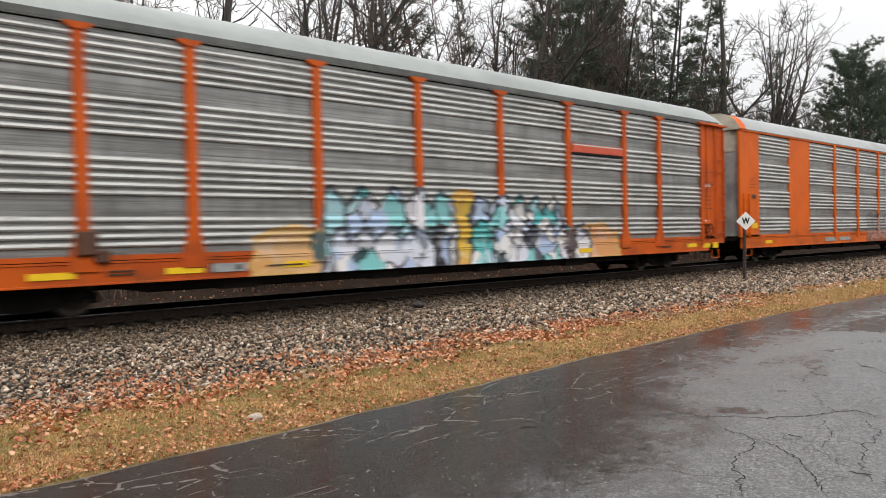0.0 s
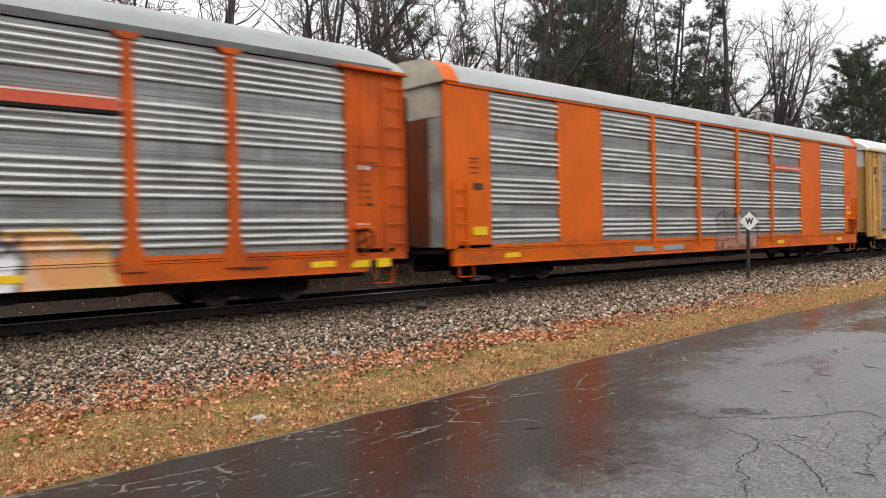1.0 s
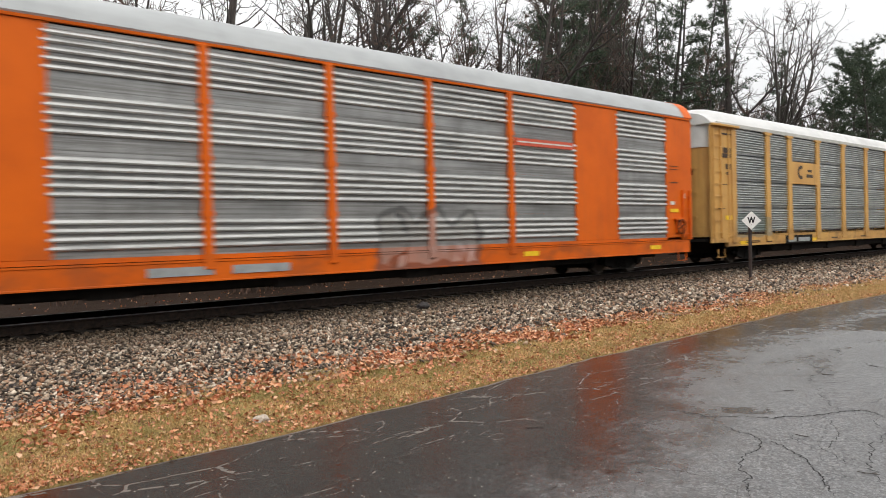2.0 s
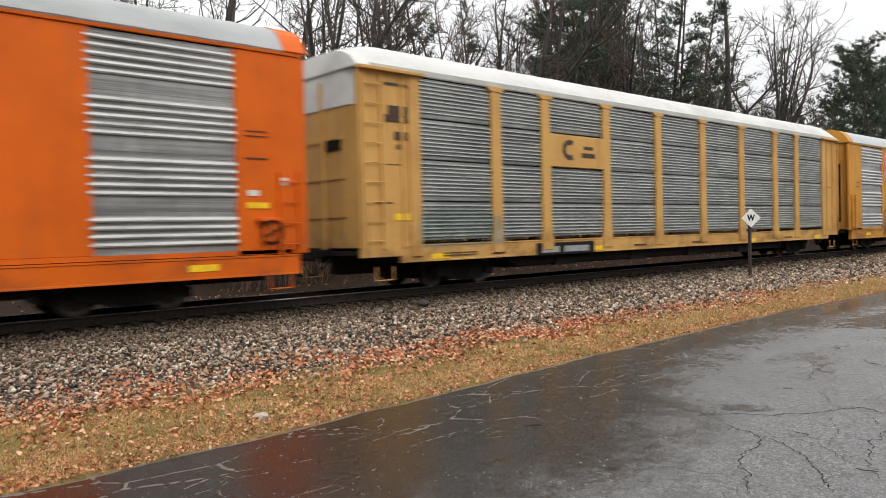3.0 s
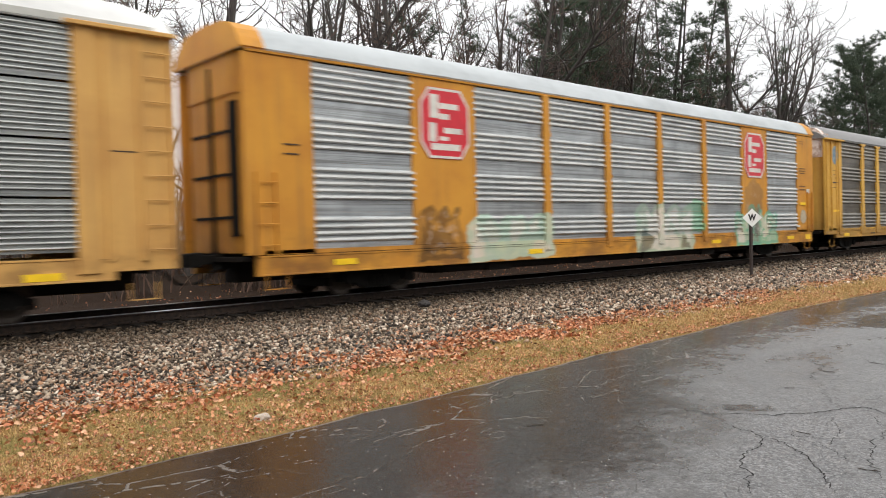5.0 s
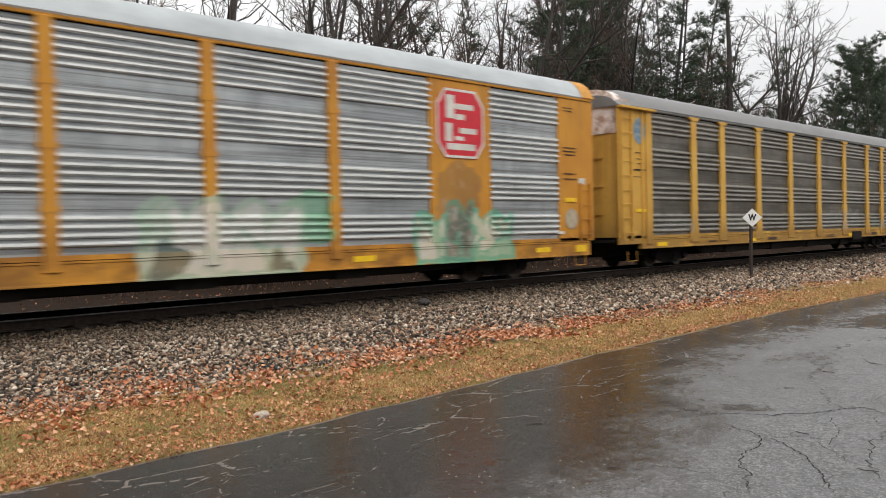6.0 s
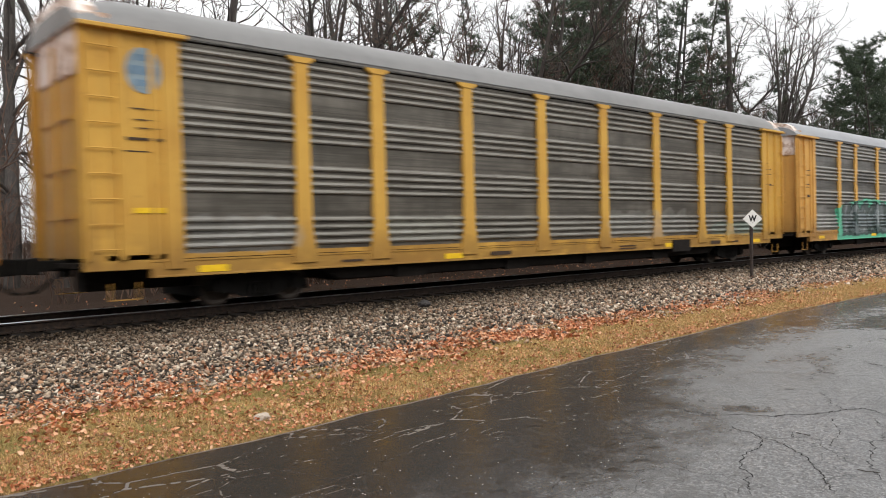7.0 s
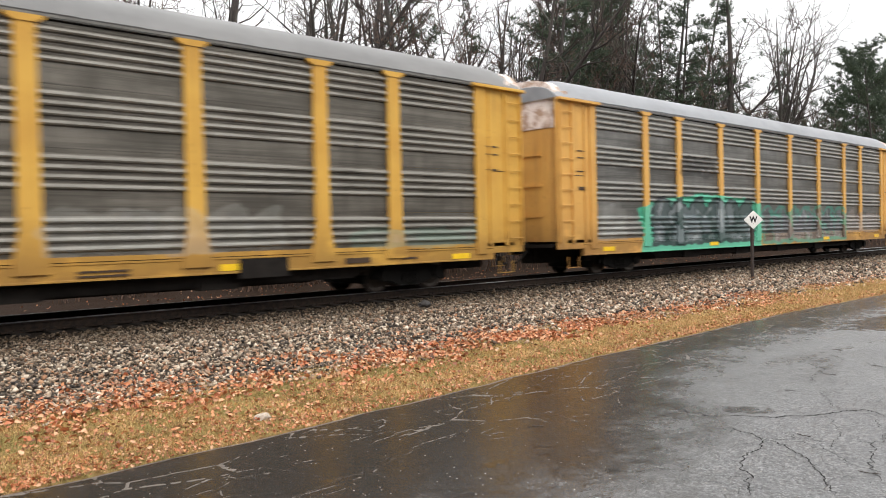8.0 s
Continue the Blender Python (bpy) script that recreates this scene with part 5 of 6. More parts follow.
def grass_material():
    n = Nodes("dormant_grass")
    r = n.island()
    lawn = n.step(n.noise(1.5, detail=5), 0.44, 0.6)
    c = n.ramp(r, (0.0, (0.2, 0.12, 0.04)), (0.25, (0.58, 0.37, 0.14)), (0.5, (0.74, 0.53, 0.25)), (0.72, (0.4, 0.2, 0.07)), (0.88, (0.2, 0.2, 0.05)), (1.0, (0.36, 0.16, 0.055)))
    green = n.ramp(r, (0.0, (0.09, 0.1, 0.025)), (0.5, (0.22, 0.225, 0.06)), (1.0, (0.36, 0.3, 0.1)))
    lawn = n.math("MULTIPLY", lawn, n.math("SUBTRACT", 0.75, n.math("MULTIPLY", n.step(n.xyz()[0], 6.0, 12.0), 0.5)))
    c = n.mix(lawn, c, green)
    return n.done(c, 0.7)


def build_cover():
    rng = random.Random(77)
    rows = []
    for i in range(46000):
        x = 0.6 + 44 * rng.random() ** 1.7
        e = gravel_edge(x)
        u = rng.random()
        if u < 0.68:
            y = e + rng.gauss(0.12, 0.3)
        elif u < 0.9:
            y = rng.uniform(lot_edge(x) + 0.03, e)
        else:
            y = e + abs(rng.gauss(0, 1.3))
        if y < lot_edge(x) + 0.02 or y > -1.8:
            continue
        c = noise.noise((x * 0.55, y * 0.8, 5.0))
        c2 = noise.noise((x * 2.3, y * 2.6, 9.0))
        if c + 0.6 * c2 < rng.uniform(-0.2, 0.4) or rng.random() < 0.25:
            continue
        s = rng.uniform(0.01, 0.022) * (1 + x * 0.03)
        rows.append((x, y, ground_z(x, y) + 0.02 + 0.02 * rng.random(), s, 0.45))
    for cx, cy, sx, sy, k in ((9.4, -7.65, 1.3, 0.34, 2600), (6.0, -7.95, 1.2, 0.4, 1300), (2.4, -8.1, 1.2, 0.45, 1500), (13.5, -7.5, 1.8, 0.3, 900), (5.0, -7.0, 2.4, 0.5, 900)):
        for i in range(k):
            x, y = rng.gauss(cx, sx), rng.gauss(cy, sy)
            if noise.noise((x * 1.7, y * 2.0, 4.0)) < rng.uniform(-0.3, 0.2):
                continue
            rows.append((x, y, ground_z(x, y) + 0.03 + 0.02 * rng.random(), rng.uniform(0.015, 0.033) * (1 + x * 0.025), 0.6))
    for i in range(17000):
        x = 0.8 + 40 * rng.random() ** 1.8
        y = lot_edge(x) + abs(rng.gauss(0, 0.75)) - 0.03
        rows.append((x, y, max(0.014, ground_z(x, y)) + 0.008, rng.uniform(0.007, 0.017) * (1 + x * 0.03), 0.6))
    for i in range(700):
        x, y = rng.uniform(0, 45), 1.6 + 8 * rng.random()
        rows.append((x, y, ground_z(x, y) + 0.02, 0.035, 0.6))
    shapes = [leaf_shape(i) for i in range(7)]
    tagged(scatter("fallen_leaves", shapes, rows, leaf_material()), "rust-brown fallen oak leaves strewn over grass and gravel", "leaves", kind="stuff")
    rows = []
    for i in range(100000):
        x = 0.8 + 40 * rng.random() ** 1.5
        y = rng.uniform(lot_edge(x) - 0.01, gravel_edge(x) + 0.35)
        if noise.noise((x * 1.1, y * 1.1, 2.0)) < rng.uniform(-1.3, -0.15):
            continue
        rows.append((x, y, ground_z(x, y) - 0.004, rng.uniform(0.018, 0.05) * (1 + x * 0.025), 0.5))
    tufts = []
    for k in range(6):
        r2 = random.Random(500 + k)
        bm = bmesh.new()
        for j in range(6):
            a = r2.uniform(0, 6.28)
            d = Vector((math.cos(a), math.sin(a), 0))
            w = Vector((-d.y, d.x, 0)) * 0.06
            p = d * r2.uniform(0, 0.5)
            q = p + d * r2.uniform(0.3, 0.9) + Vector((0, 0, r2.uniform(0.35, 0.95)))
            bm.faces.new([bm.verts.new(v) for v in (p - w, p + w, q)])
        tufts.append(bm)
    tagged(scatter("dormant_grass", tufts, rows, grass_material()), "short straw-yellow dormant grass strip beside the asphalt", "grass", kind="stuff")
    for nm, lab, loc, s, col in (("pale_rock", "pale tan rock lying in the grass", (3.48, -9.34, 0.03), 0.075, (0.5, 0.42, 0.34)),
                                 ("dark_rock", "dark lump of rock on the ballast", (10.5, -3.5, 0.22), 0.13, (0.04, 0.036, 0.034))):
        bm = bmesh.new()
        bmesh.ops.create_icosphere(bm, subdivisions=3, radius=1.0)
        for v in bm.verts:
            v.co *= 1 + 0.35 * noise.noise(v.co * 1.3 + Vector((s * 90, 0, 0))) + 0.1 * noise.noise(v.co * 4)
            v.co.z *= 0.6
        ob = tagged(part(nm, bm, plain(nm + "_stone", col, 0.8, 0, 0.3, 9)), lab, "rock")
        ob.matrix_basis = Matrix.Translation(loc) @ Matrix.Scale(s, 4)
    twig = plain("litter_twig", (0.05, 0.035, 0.025), 0.8)
    for i in range(14):
        bm = bmesh.new()
        x, y = rng.uniform(3, 14), rng.uniform(-14, -10.4)
        a = rng.uniform(0, 6.28)
        p = Vector((0, 0, 0.004))
        for j in range(3):
            a += rng.gauss(0, 0.3)
            q = p + Vector((math.cos(a), math.sin(a), 0)) * rng.uniform(0.02, 0.06)
            rod(bm, p, q, 0.003, 0.0025, 5)
            p = q
        ob = tagged(part("fallen_twig", bm, twig), "small broken twig lying on wet asphalt", "twig", "twigs on the asphalt")
        ob.location = (x, y, 0.013)


build_ballast()
build_cover()


# ---- the six wagons ----
ORANGE = (0.62, 0.108, 0.008)
ORANGE_D = (0.36, 0.06, 0.012)
BLUE_GRAFFITI = ((0.3, 0.66, 0.68), (0.52, 0.64, 0.84), (0.8, 0.8, 0.84), (0.12, 0.54, 0.55), (0.66, 0.72, 0.86), (0.85, 0.83, 0.82), (0.45, 0.72, 0.78))
PALE_GRAFFITI = ((0.56, 0.66, 0.84), (0.8, 0.8, 0.84), (0.45, 0.55, 0.76), (0.24, 0.6, 0.6), (0.84, 0.82, 0.82), (0.06, 0.06, 0.08), (0.75, 0.76, 0.86))
BLACK_LINE = (0.015, 0.015, 0.02)
spec_a = [(-6.0, 6.9, 0.35, 1.5, 2.1, (0.66, 0.42, 0.14), 0.85, ((0.74, 0.42, 0.16), (0.76, 0.5, 0.24), (0.74, 0.38, 0.16))),
          (-0.5, 0.6, 0.5, 2.45, 1.3, (0.7, 0.42, 0.12), 0.95, ((0.78, 0.52, 0.08), (0.76, 0.48, 0.1))),
          (-4.4, -0.2, 0.3, 2.4, 0.84, BLACK_LINE, 0.96, BLUE_GRAFFITI),
          (-4.2, -0.4, 0.3, 1.45, 0.74, BLACK_LINE, 0.9, PALE_GRAFFITI),
          (0.3, 4.1, 0.3, 2.3, 0.74, BLACK_LINE, 0.96, BLUE_GRAFFITI),
          (1.0, 5.4, 0.3, 1.5, 0.7, BLACK_LINE, 0.92, PALE_GRAFFITI)]
spec_b = [(-0.3, 3.1, 0.45, 1.95, 1.3, (0.03, 0.03, 0.03), 0.62, ((0.26, 0.25, 0.23), (0.34, 0.33, 0.31), (0.28, 0.26, 0.24)))]
spec_c = [(-12.0, -9.0, 0.9, 1.9, 3.0, (0.14, 0.19, 0.17), 0.5, ((0.12, 0.2, 0.17), (0.16, 0.22, 0.2)))]
MINT = ((0.5, 0.66, 0.5), (0.62, 0.66, 0.55), (0.45, 0.6, 0.48), (0.7, 0.7, 0.6))
CHALK = ((0.66, 0.68, 0.6), (0.55, 0.62, 0.52), (0.72, 0.72, 0.66), (0.14, 0.2, 0.17), (0.6, 0.66, 0.56))
DUSK = ((0.1, 0.11, 0.12), (0.16, 0.17, 0.19), (0.08, 0.09, 0.1), (0.2, 0.21, 0.23))
spec_d = [(-9.1, -7.6, 0.6, 1.9, 0.5, (0.03, 0.02, 0.012), 0.65, ((0.12, 0.07, 0.03), (0.4, 0.2, 0.05), (0.05, 0.03, 0.02))),
          (-7.4, -4.2, 0.5, 1.75, 1.1, (0.45, 0.62, 0.5), 0.7, MINT),
          (3.3, 4.25, 1.1, 2.25, 1.0, (0.16, 0.5, 0.26), 0.6, ((0.16, 0.5, 0.26), (0.2, 0.52, 0.3))),
          (0.0, 3.6, 0.4, 2.05, 0.95, (0.4, 0.55, 0.42), 0.72, CHALK),
          (7.4, 8.85, 0.9, 3.05, 1.5, (0.22, 0.13, 0.06), 0.5, ((0.13, 0.09, 0.06), (0.17, 0.12, 0.08))),
          (6.6, 10.1, 0.45, 1.85, 0.8, (0.1, 0.42, 0.28), 0.8, ((0.6, 0.62, 0.5), (0.3, 0.5, 0.36), (0.66, 0.64, 0.54), (0.5, 0.55, 0.42))),
          (7.55, 8.6, 0.5, 2.05, 0.6, (0.1, 0.3, 0.2), 0.8, ((0.14, 0.11, 0.09), (0.2, 0.16, 0.12), (0.1, 0.08, 0.07)))]
spec_e = [(-11.8, -9.4, 1.0, 1.75, 0.7, (0.3, 0.3, 0.28), 0.35, ((0.3, 0.3, 0.28), (0.4, 0.4, 0.38))),
          (-7.0, -4.6, 1.1, 1.7, 0.8, (0.35, 0.35, 0.3), 0.35, ((0.4, 0.4, 0.33), (0.3, 0.29, 0.26))),
          (1.6, 6.2, 1.0, 1.9, 1.0, (0.4, 0.4, 0.36), 0.3, ((0.42, 0.4, 0.36), (0.3, 0.3, 0.28))),
          (8.0, 11.8, 0.95, 1.45, 1.6, (0.2, 0.32, 0.26), 0.35, ((0.2, 0.34, 0.27), (0.26, 0.3, 0.26)))]
spec_f = [(-7.1, -4.7, 3.05, 3.8, 1.2, (0.03, 0.03, 0.03), 0.6, ((0.04, 0.04, 0.04), (0.06, 0.055, 0.05))),
          (-11.8, -10.2, 0.95, 2.2, 1.6, (0.3, 0.3, 0.28), 0.4, ((0.5, 0.5, 0.47), (0.36, 0.36, 0.34))),
          (-9.5, -1.25, 0.45, 2.45, 9.0, (0.1, 0.52, 0.34), 0.9, ((0.1, 0.52, 0.34), (0.09, 0.46, 0.32))),
          (-8.9, -1.7, 0.7, 2.35, 1.2, (0.02, 0.025, 0.03), 0.92, DUSK),
          (-1.1, 7.4, 0.55, 2.15, 1.2, (0.05, 0.34, 0.25), 0.75, DUSK),
          (7.6, 11.5, 0.9, 1.9, 1.2, (0.3, 0.26, 0.24), 0.5, ((0.35, 0.32, 0.3), (0.42, 0.38, 0.35)))]

CARS = []
GALV, GALV_D = (0.44, 0.445, 0.435), (0.25, 0.255, 0.25)

# orange wagon with the blue graffiti
a_body = paint("orange_paint_sprayed", ORANGE, ORANGE_D, spec_a, 0.35, 0.15, 0.3)
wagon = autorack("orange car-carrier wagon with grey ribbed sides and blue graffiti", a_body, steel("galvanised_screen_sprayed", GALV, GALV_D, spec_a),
                 hull("roof_grey_green", (0.33, 0.355, 0.345)), a_body, "post", 5, 0.15, 0.2, 0.14,
                 fascia=plain("fascia_grey", (0.13, 0.135, 0.13), 0.6, 0, 0.3, 2))
handbrake(wagon, 12.35, 1.2, a_body)
strip = part("name_strip", one(box, 4.5, 7.05, -1.59, -1.53, 3.6, 3.85), STRIP_RED, wagon, "red lettered strip with a pale upper edge")
part("marking", one(box, 4.55, 7.0, -1.594, -1.591, 3.8, 3.835), WHITE_TAPE, strip)
# dark lip added as the strip's shadow line
part("strip_shadow_lip", one(box, 4.5, 7.05, -1.6, -1.50, 3.53, 3.595), DARK_STEEL, strip)
marks(wagon, [(12.5, 3.3, 0.6, 0.015), (12.5, 2.95, 0.65, 0.015), (12.45, 2.45, 0.3, 0.05), (12.45, 2.3, 0.3, 0.05), (12.45, 2.15, 0.3, 0.05), (12.5, 2.0, 0.4, 0.05)])
marks(wagon, [(12.45, 2.82, 0.3, 0.1), (12.4, 1.55, 0.3, 0.05)], material=WHITE_TAPE)
marks(wagon, [(12.3, 0.66, 0.5, 0.16), (12.95, 0.66, 0.4, 0.2)], y=1.56, material=YELLOW_TAPE)
marks(wagon, [(-6.5, 0.68, 0.8, 0.17)], y=1.562, material=EMBLEM_GREY)
marks(wagon, [(-6.85, 0.68, 0.04, 0.19), (-6.28, 0.68, 0.1, 0.1), (-5.2, 0.68, 0.9, 0.03), (-8.6, 0.7, 0.5, 0.03), (-8.6, 0.64, 0.5, 0.03), (9.6, 0.68, 0.6, 0.04)], y=1.566)
marks(wagon, [(-9.75, 0.66, 0.75, 0.12), (-7.4, 0.66, 0.75, 0.12)], y=1.56, material=YELLOW_TAPE)
bm = bmesh.new()
box(bm, -9.36, -9.0, -1.66, -1.586, 1.0, 1.42)
box(bm, -9.05, -8.78, -1.64, -1.56, 0.86, 1.08)
soften(bm, 0.02)
part("winch_box", bm, plain("rusty_winch", (0.11, 0.05, 0.03), 0.7), wagon, "rusty brown winch box at a post foot")
CARS.append((wagon, 13.76))

# orange wagon with wide plates
b_body = paint("orange_paint", (0.7, 0.13, 0.006), (0.56, 0.098, 0.006), spec_b, 0.22)
# much darker and more streaked than the body's orange
b_inner = paint("dark_orange_paint", (0.24, 0.055, 0.015), (0.1, 0.035, 0.018), (), 0.8, 0.5, 0.8)
b_door = plain("door_grey", (0.42, 0.43, 0.41), 0.6, 0.0, 0.3, 1.5)
wagon = autorack("bright orange car-carrier wagon with wide side plates and light grey roof", b_body,
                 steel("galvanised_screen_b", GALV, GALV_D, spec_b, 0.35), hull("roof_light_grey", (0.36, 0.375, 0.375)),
                 b_door, "plate", 5, 0.15, 0.19, 0.0, False, droop=0.0, crown=b_body, slot=False,
                 door_top=plain("cap_cream", (0.55, 0.5, 0.4), 0.6, 0, 0.3, 1.5), header=b_body)
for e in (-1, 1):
    part("door_panel", one(box, *sorted((e * (HALF - 0.12), e * (HALF - 0.055))), -0.86, 0.86, 0.98, 4.22), b_inner, wagon, "dark streaked orange inner door panel")
strip = part("name_strip", one(box, 4.5, 7.0, -1.59, -1.53, 3.64, 3.84), STRIP_RED, wagon, "red lettered strip")
part("marking", one(box, 4.6, 6.9, -1.594, -1.591, 3.72, 3.76), WHITE_TAPE, strip)
marks(wagon, [(-12.7, 3.22, 0.35, 0.02), (-12.7, 3.12, 0.3, 0.02), (-12.7, 2.98, 0.35, 0.02), (-12.7, 2.85, 0.3, 0.02), (-12.55, 2.5, 0.35, 0.16),
              (12.5, 3.4, 0.5, 0.02), (12.5, 3.3, 0.5, 0.02), (12.5, 2.85, 0.5, 0.03)])
marks(wagon, [(-12.5, 1.35, 0.5, 0.22), (12.5, 1.9, 0.5, 0.12)], material=YELLOW_TAPE)
marks(wagon, [(12.4, 2.15, 0.25, 0.12), (13.1, 2.4, 0.2, 0.16)], material=WHITE_TAPE)
marks(wagon, [(-4.9, 0.68, 1.3, 0.17), (-3.2, 0.68, 1.3, 0.17)], y=1.56, material=EMBLEM_GREY)
handbrake(wagon, 12.75, 1.35, b_body)
CARS.append((wagon, 42.42))

# yellow wagon with the white roof
c_body = paint("pale_yellow_paint", (0.62, 0.36, 0.11), (0.5, 0.27, 0.085), spec_c, 0.4)
wagon = autorack("pale yellow car-carrier wagon with dark ribbed sides and white roof", c_body,
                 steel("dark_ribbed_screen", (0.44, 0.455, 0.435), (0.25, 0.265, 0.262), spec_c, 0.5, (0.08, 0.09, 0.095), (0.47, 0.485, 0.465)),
                 hull("roof_white", (0.62, 0.62, 0.6)), c_body, "post", 10, 0.094, 0.36, 0.06, True, (5.02, 4.01, 3.02, 2.01, 1.05), sill_z=0.57, split_sill=False,
                 fascia=plain("fascia_white", (0.5, 0.5, 0.46), 0.6, 0, 0.15, 2))
bm = bmesh.new()
box(bm, -7.1, -4.45, -1.578, -1.50, 3.06, 3.99)
soften(bm, 0.01)
board = part("emblem_board", bm, c_body, wagon, "pale yellow board with dark emblem shapes")
bm = bmesh.new()
pts = [(-6.15 + 0.35 * math.cos(a), 3.56 + 0.3 * math.sin(a)) for a in (math.radians(60 + 24 * i) for i in range(11))]
pts += [(-6.15 + 0.19 * math.cos(a), 3.56 + 0.15 * math.sin(a)) for a in (math.radians(300 - 24 * i) for i in range(11))]
prism(bm, pts, -1.583, -1.5795)
part("emblem_arc", bm, INK, board)
part("emblem_bar", one(box, -5.6, -4.95, -1.583, -1.5795, 3.36, 3.5), INK, board)
part("emblem_bar", one(box, -5.5, -5.05, -1.583, -1.5795, 3.6, 3.7), INK, board)
marks(wagon, [(-12.55, 4.75, 0.9, 0.06), (-12.5, 4.15, 0.65, 0.2), (-12.55, 3.95, 0.8, 0.16), (-12.45, 3.55, 0.4, 0.2), (-12.5, 3.3, 0.2, 0.1), (-13.0, 1.98, 0.5, 0.03)])
marks(wagon, [(-12.4, 1.65, 0.6, 0.16)], material=YELLOW_TAPE)
part("sill_recess", one(box, -7.7, -5.05, -1.565, -1.562, 0.56, 0.9), DARK_STEEL, wagon, "dark recess in the sill")
marks(wagon, [(-7.08, 0.71, 0.75, 0.17), (-5.9, 0.71, 1.15, 0.17)], y=1.567, material=EMBLEM_GREY)
marks(wagon, [(-10.6, 0.75, 1.2, 0.025), (-10.6, 0.69, 1.2, 0.025), (-9.2, 0.72, 0.5, 0.1), (-2.6, 0.72, 0.7, 0.05), (0.9, 0.72, 0.6, 0.05), (8.3, 0.72, 0.8, 0.05)], y=1.562)
part("end_slot", one(box, -13.66, -13.61, -0.75, -0.2, 3.25, 3.5), BLACK_IRON, wagon, "black handle slot in the end door")
CARS.append((wagon, 71.17))

# yellow wagon with red octagon plates
d_body = paint("ochre_paint", (0.6, 0.285, 0.042), (0.48, 0.205, 0.034), spec_d, 0.45, 0.2, 0.5)
wagon = autorack("ochre car-carrier wagon with red octagon emblems and pale roof", d_body,
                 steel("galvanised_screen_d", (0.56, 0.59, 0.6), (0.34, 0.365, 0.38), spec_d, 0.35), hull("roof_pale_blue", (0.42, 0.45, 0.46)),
                 d_body, "plate", 5, 0.15, 0.26, 0.0, False, droop=0.0, crown=d_body, header=d_body, door_top=d_body)
for cx in (-8.2, 8.2):
    def octagon(k):
        w, h, a, b = 0.83 * k, 0.87 * k, 0.29 * k, 0.38 * k
        return [(cx + x, 3.96 + z) for x, z in ((w, b - h), (w, h - b), (w - a, h), (a - w, h), (-w, h - b), (-w, b - h), (a - w, -h), (w - a, -h))]
    plate = part("octagon_emblem", one(prism, octagon(1.0), -1.548, -1.527), SIGN_RED, wagon, "red octagon emblem with white border and bars")
    bm = bmesh.new()
    o, q = octagon(0.99), octagon(0.92)
    for i in range(8):
        j = (i + 1) % 8
        prism(bm, [o[i], o[j], q[j], q[i]], -1.552, -1.549)
    part("border", bm, WHITE_TAPE, plate)
    for x0, x1, z0, z1 in ((-0.5, -0.22, 0.12, 0.7), (-0.2, 0.45, 0.36, 0.5), (-0.2, 0.14, 0.1, 0.24), (-0.05, 0.55, -0.24, -0.1), (-0.54, -0.3, -0.46, 0.0), (-0.2, 0.1, -0.42, -0.32), (-0.48, 0.5, -0.66, -0.5)):
        part("emblem_bar", one(box, cx + x0, cx + x1, -1.552, -1.549, 3.96 + z0, 3.96 + z1), WHITE_TAPE, plate)
marks(wagon, [(12.5, 4.75, 0.45, 0.02), (12.5, 4.66, 0.4, 0.02), (12.55, 3.6, 0.6, 0.03), (12.55, 3.5, 0.6, 0.03), (12.55, 3.4, 0.5, 0.03), (12.55, 2.85, 0.6, 0.03), (12.55, 2.7, 0.6, 0.03),
              (-12.6, 3.2, 0.4, 0.03), (-12.6, 3.0, 0.35, 0.03)])
marks(wagon, [(12.55, 2.1, 0.5, 0.12), (13.0, 0.68, 0.5, 0.2)], y=1.56, material=YELLOW_TAPE)
marks(wagon, [(13.1, 2.65, 0.3, 0.18), (12.1, 1.15, 0.3, 0.08)], material=WHITE_TAPE)
ring = [(12.6 + 0.3 * math.cos(math.radians(30 * i)), 1.55 + 0.3 * math.sin(math.radians(30 * i))) for i in range(12)]
part("round_mark", one(prism, ring, -1.549, -1.543), plain("faded_ring", (0.5, 0.42, 0.3), 0.6), wagon, "faded pale round mark")
CARS.append((wagon, 99.94))

# yellow wagons with smoke-grey sides
CAP_WHITE = flaking("cap_peeling_white", (0.76, 0.67, 0.62), (0.42, 0.28, 0.2))
e_body = paint("yellow_paint", (0.65, 0.385, 0.08), (0.54, 0.295, 0.06), spec_e, 0.35, 0.4, 0.75)
wagon = autorack("yellow car-carrier wagon with sooty ribbed sides and grey roof", e_body,
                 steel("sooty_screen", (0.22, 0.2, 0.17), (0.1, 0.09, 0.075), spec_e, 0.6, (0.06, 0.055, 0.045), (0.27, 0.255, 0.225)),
                 hull("roof_grey", (0.18, 0.178, 0.175)), e_body, "post", 4, 0.165, 0.35, 0.12, sill_z=0.56, fascia=plain("fascia_dim", (0.16, 0.155, 0.14), 0.6, 0, 0.3, 2),
                 door_top=CAP_WHITE, hood=CAP_WHITE, droop=0.3, fascia_top=5.09)
disc = [(-12.55 + 0.33 * math.cos(math.radians(15 * i)), 4.35 + 0.42 * math.sin(math.radians(15 * i))) for i in range(24)]
em = part("round_emblem", one(prism, disc, -1.545, -1.535), plain("emblem_pale_blue", (0.25, 0.33, 0.38), 0.5, 0, 0.2), wagon, "faded blue-grey round emblem")
part("emblem_bar", one(box, -12.83, -12.27, -1.549, -1.546, 4.27, 4.43), EMBLEM_BLUE, em)
for z in (4.58, 4.12):
    part("emblem_bar", one(box, -12.72, -12.38, -1.549, -1.546, z - 0.06, z + 0.06), EMBLEM_BLUE, em)
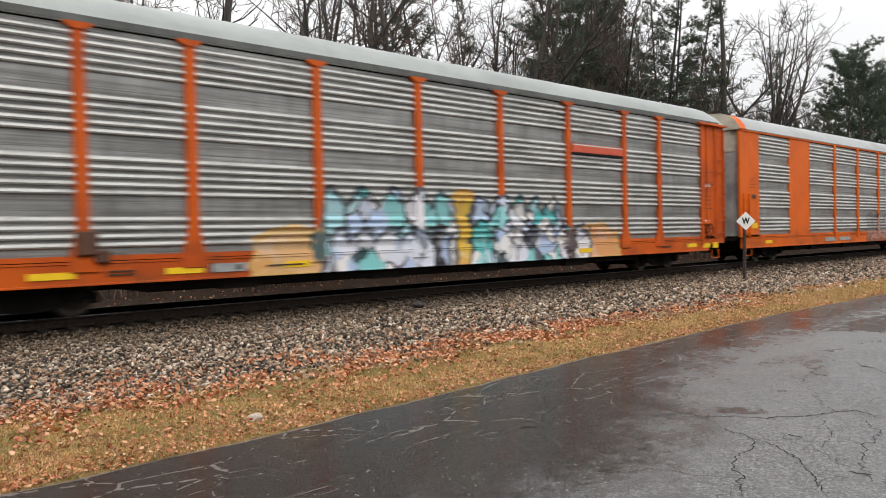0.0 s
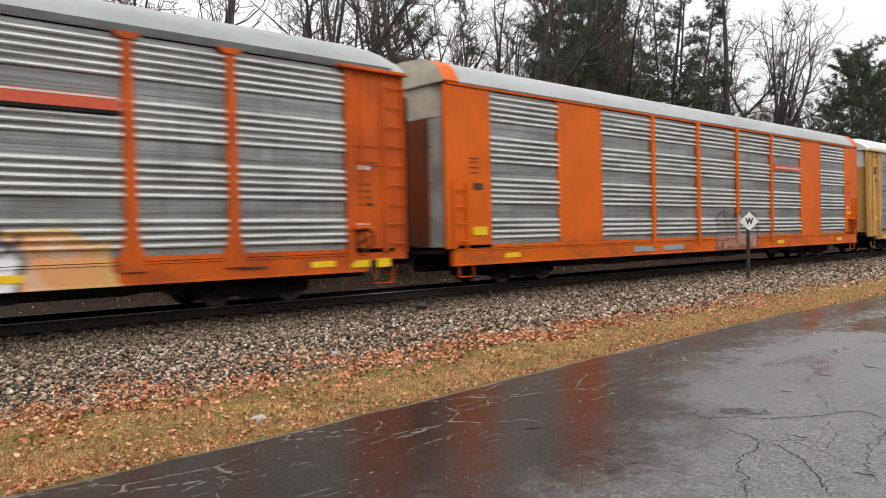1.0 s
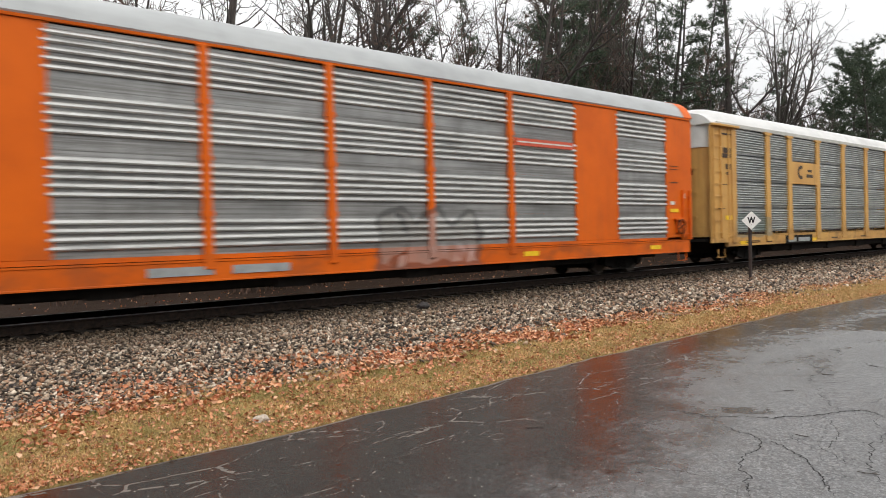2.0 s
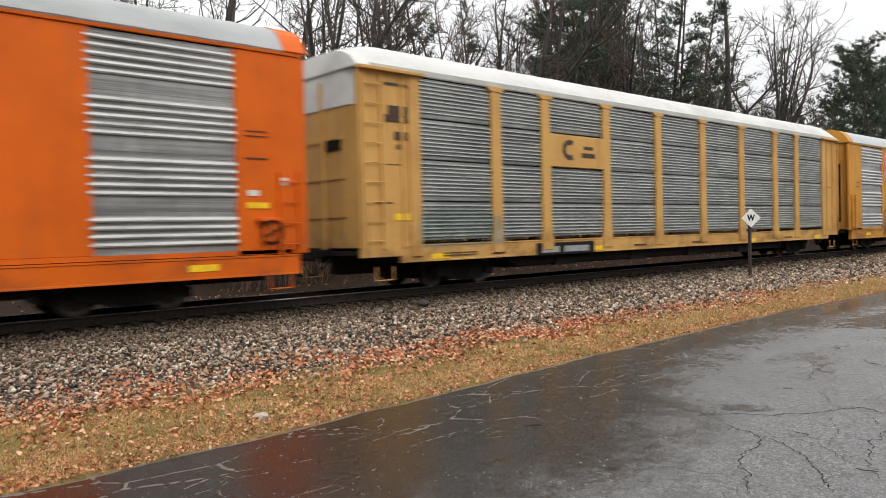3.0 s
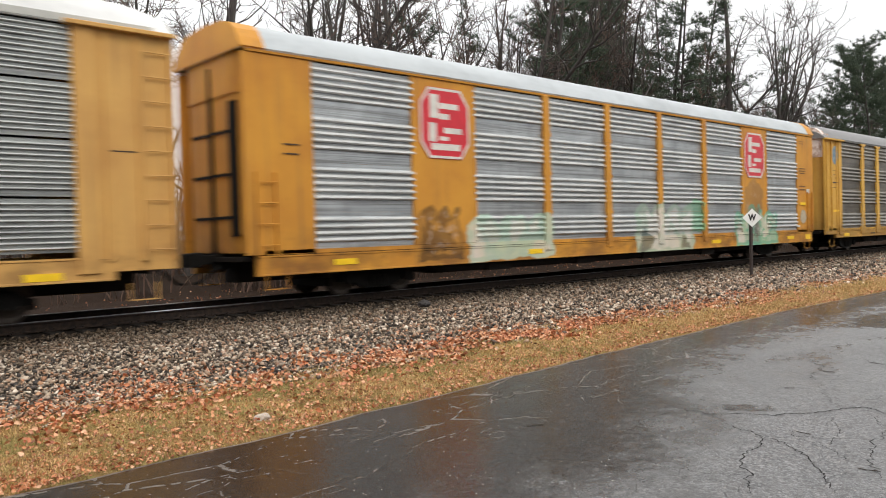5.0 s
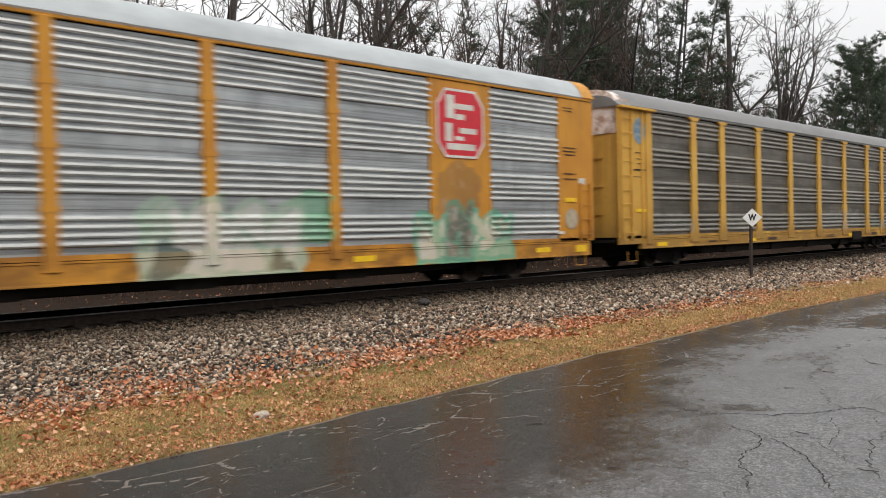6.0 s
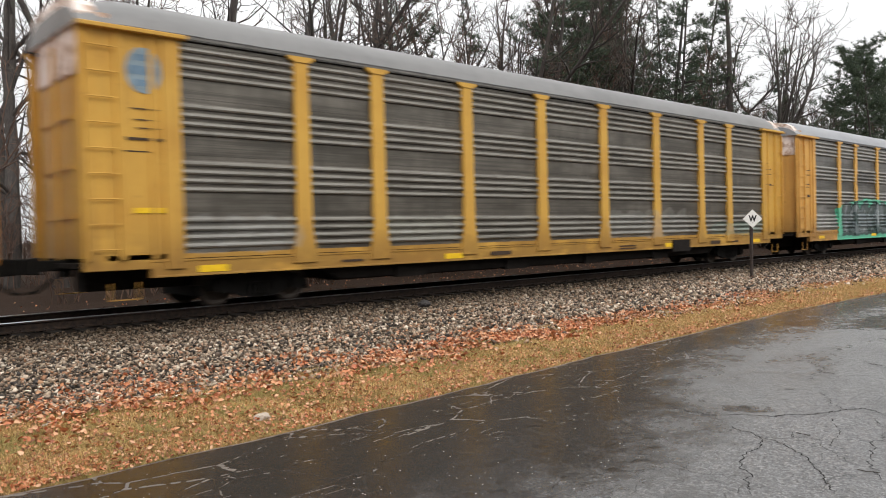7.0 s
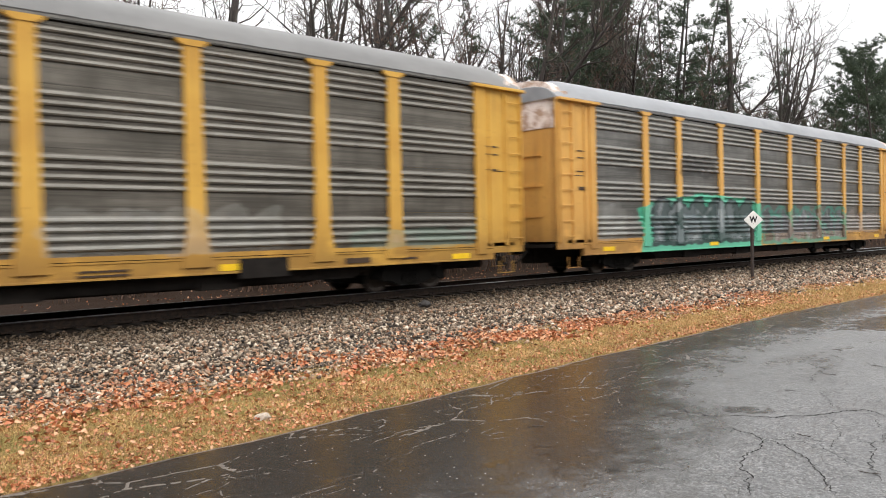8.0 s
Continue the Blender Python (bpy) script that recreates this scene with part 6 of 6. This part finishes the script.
marks(wagon, [(-12.55, 3.65, 0.5, 0.02), (-12.55, 3.45, 0.4, 0.02), (-12.55, 3.1, 0.7, 0.05), (-12.5, 3.3, 0.4, 0.02), (12.5, 3.5, 0.4, 0.04), (12.5, 3.3, 0.4, 0.04), (12.5, 2.9, 0.4, 0.04)])
marks(wagon, [(-12.5, 1.8, 0.6, 0.1)], material=YELLOW_TAPE)
part("valve_box", one(box, 5.2, 6.3, -1.6, -1.561, 0.45, 0.84), DARK_STEEL, wagon, "black valve box on the sill")
marks(wagon, [(2.6, 0.72, 0.9, 0.04), (2.6, 0.64, 0.9, 0.04), (8.1, 0.7, 0.7, 0.12), (9.6, 0.7, 0.5, 0.05), (-3.2, 0.7, 0.8, 0.1), (-8.0, 0.7, 0.6, 0.05)], y=1.562)
CARS.append((wagon, 128.63))

f_body = paint("deep_yellow_paint", (0.68, 0.39, 0.11), (0.58, 0.31, 0.085), spec_f, 0.35, 0.4, 0.75)
wagon = autorack("deep yellow car-carrier wagon with sooty sides and green graffiti", f_body,
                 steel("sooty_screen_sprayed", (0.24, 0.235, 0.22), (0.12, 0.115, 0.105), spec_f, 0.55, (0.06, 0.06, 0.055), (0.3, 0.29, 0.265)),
                 hull("roof_grey_blue", (0.26, 0.27, 0.285)), f_body, "post", 4, 0.165, 0.29, 0.06, sill_z=0.52, fascia=plain("fascia_dim_b", (0.16, 0.155, 0.15), 0.6, 0, 0.3, 2),
                 door_top=CAP_WHITE, hood=CAP_WHITE, droop=0.3, fascia_top=5.09)
marks(wagon, [(-12.6, 3.6, 0.4, 0.03), (-12.6, 3.4, 0.4, 0.03), (-12.6, 2.5, 0.3, 0.1), (-12.6, 3.0, 0.5, 0.03)])
CARS.append((wagon, 157.5))


def travelled(t):
    """Metres that the train has run to its left by t seconds; it gathers a little speed."""
    return 15.62 * t + 0.024 * t * t


def motions():
    for car, x0 in CARS:
        walk(car, [(0.5 * i, pose(x0 - travelled(0.5 * i), 0, CAR_Z)) for i in range(17)])
    for wheel, dx in WHEELSETS:
        rows = []
        for i in range(241):
            t = i / 30
            rows.append((t, pose(dx, 0, R_WHEEL, 0, -math.degrees(travelled(t) / R_WHEEL) % 360, 0)))
        walk(wheel, rows)


motions()
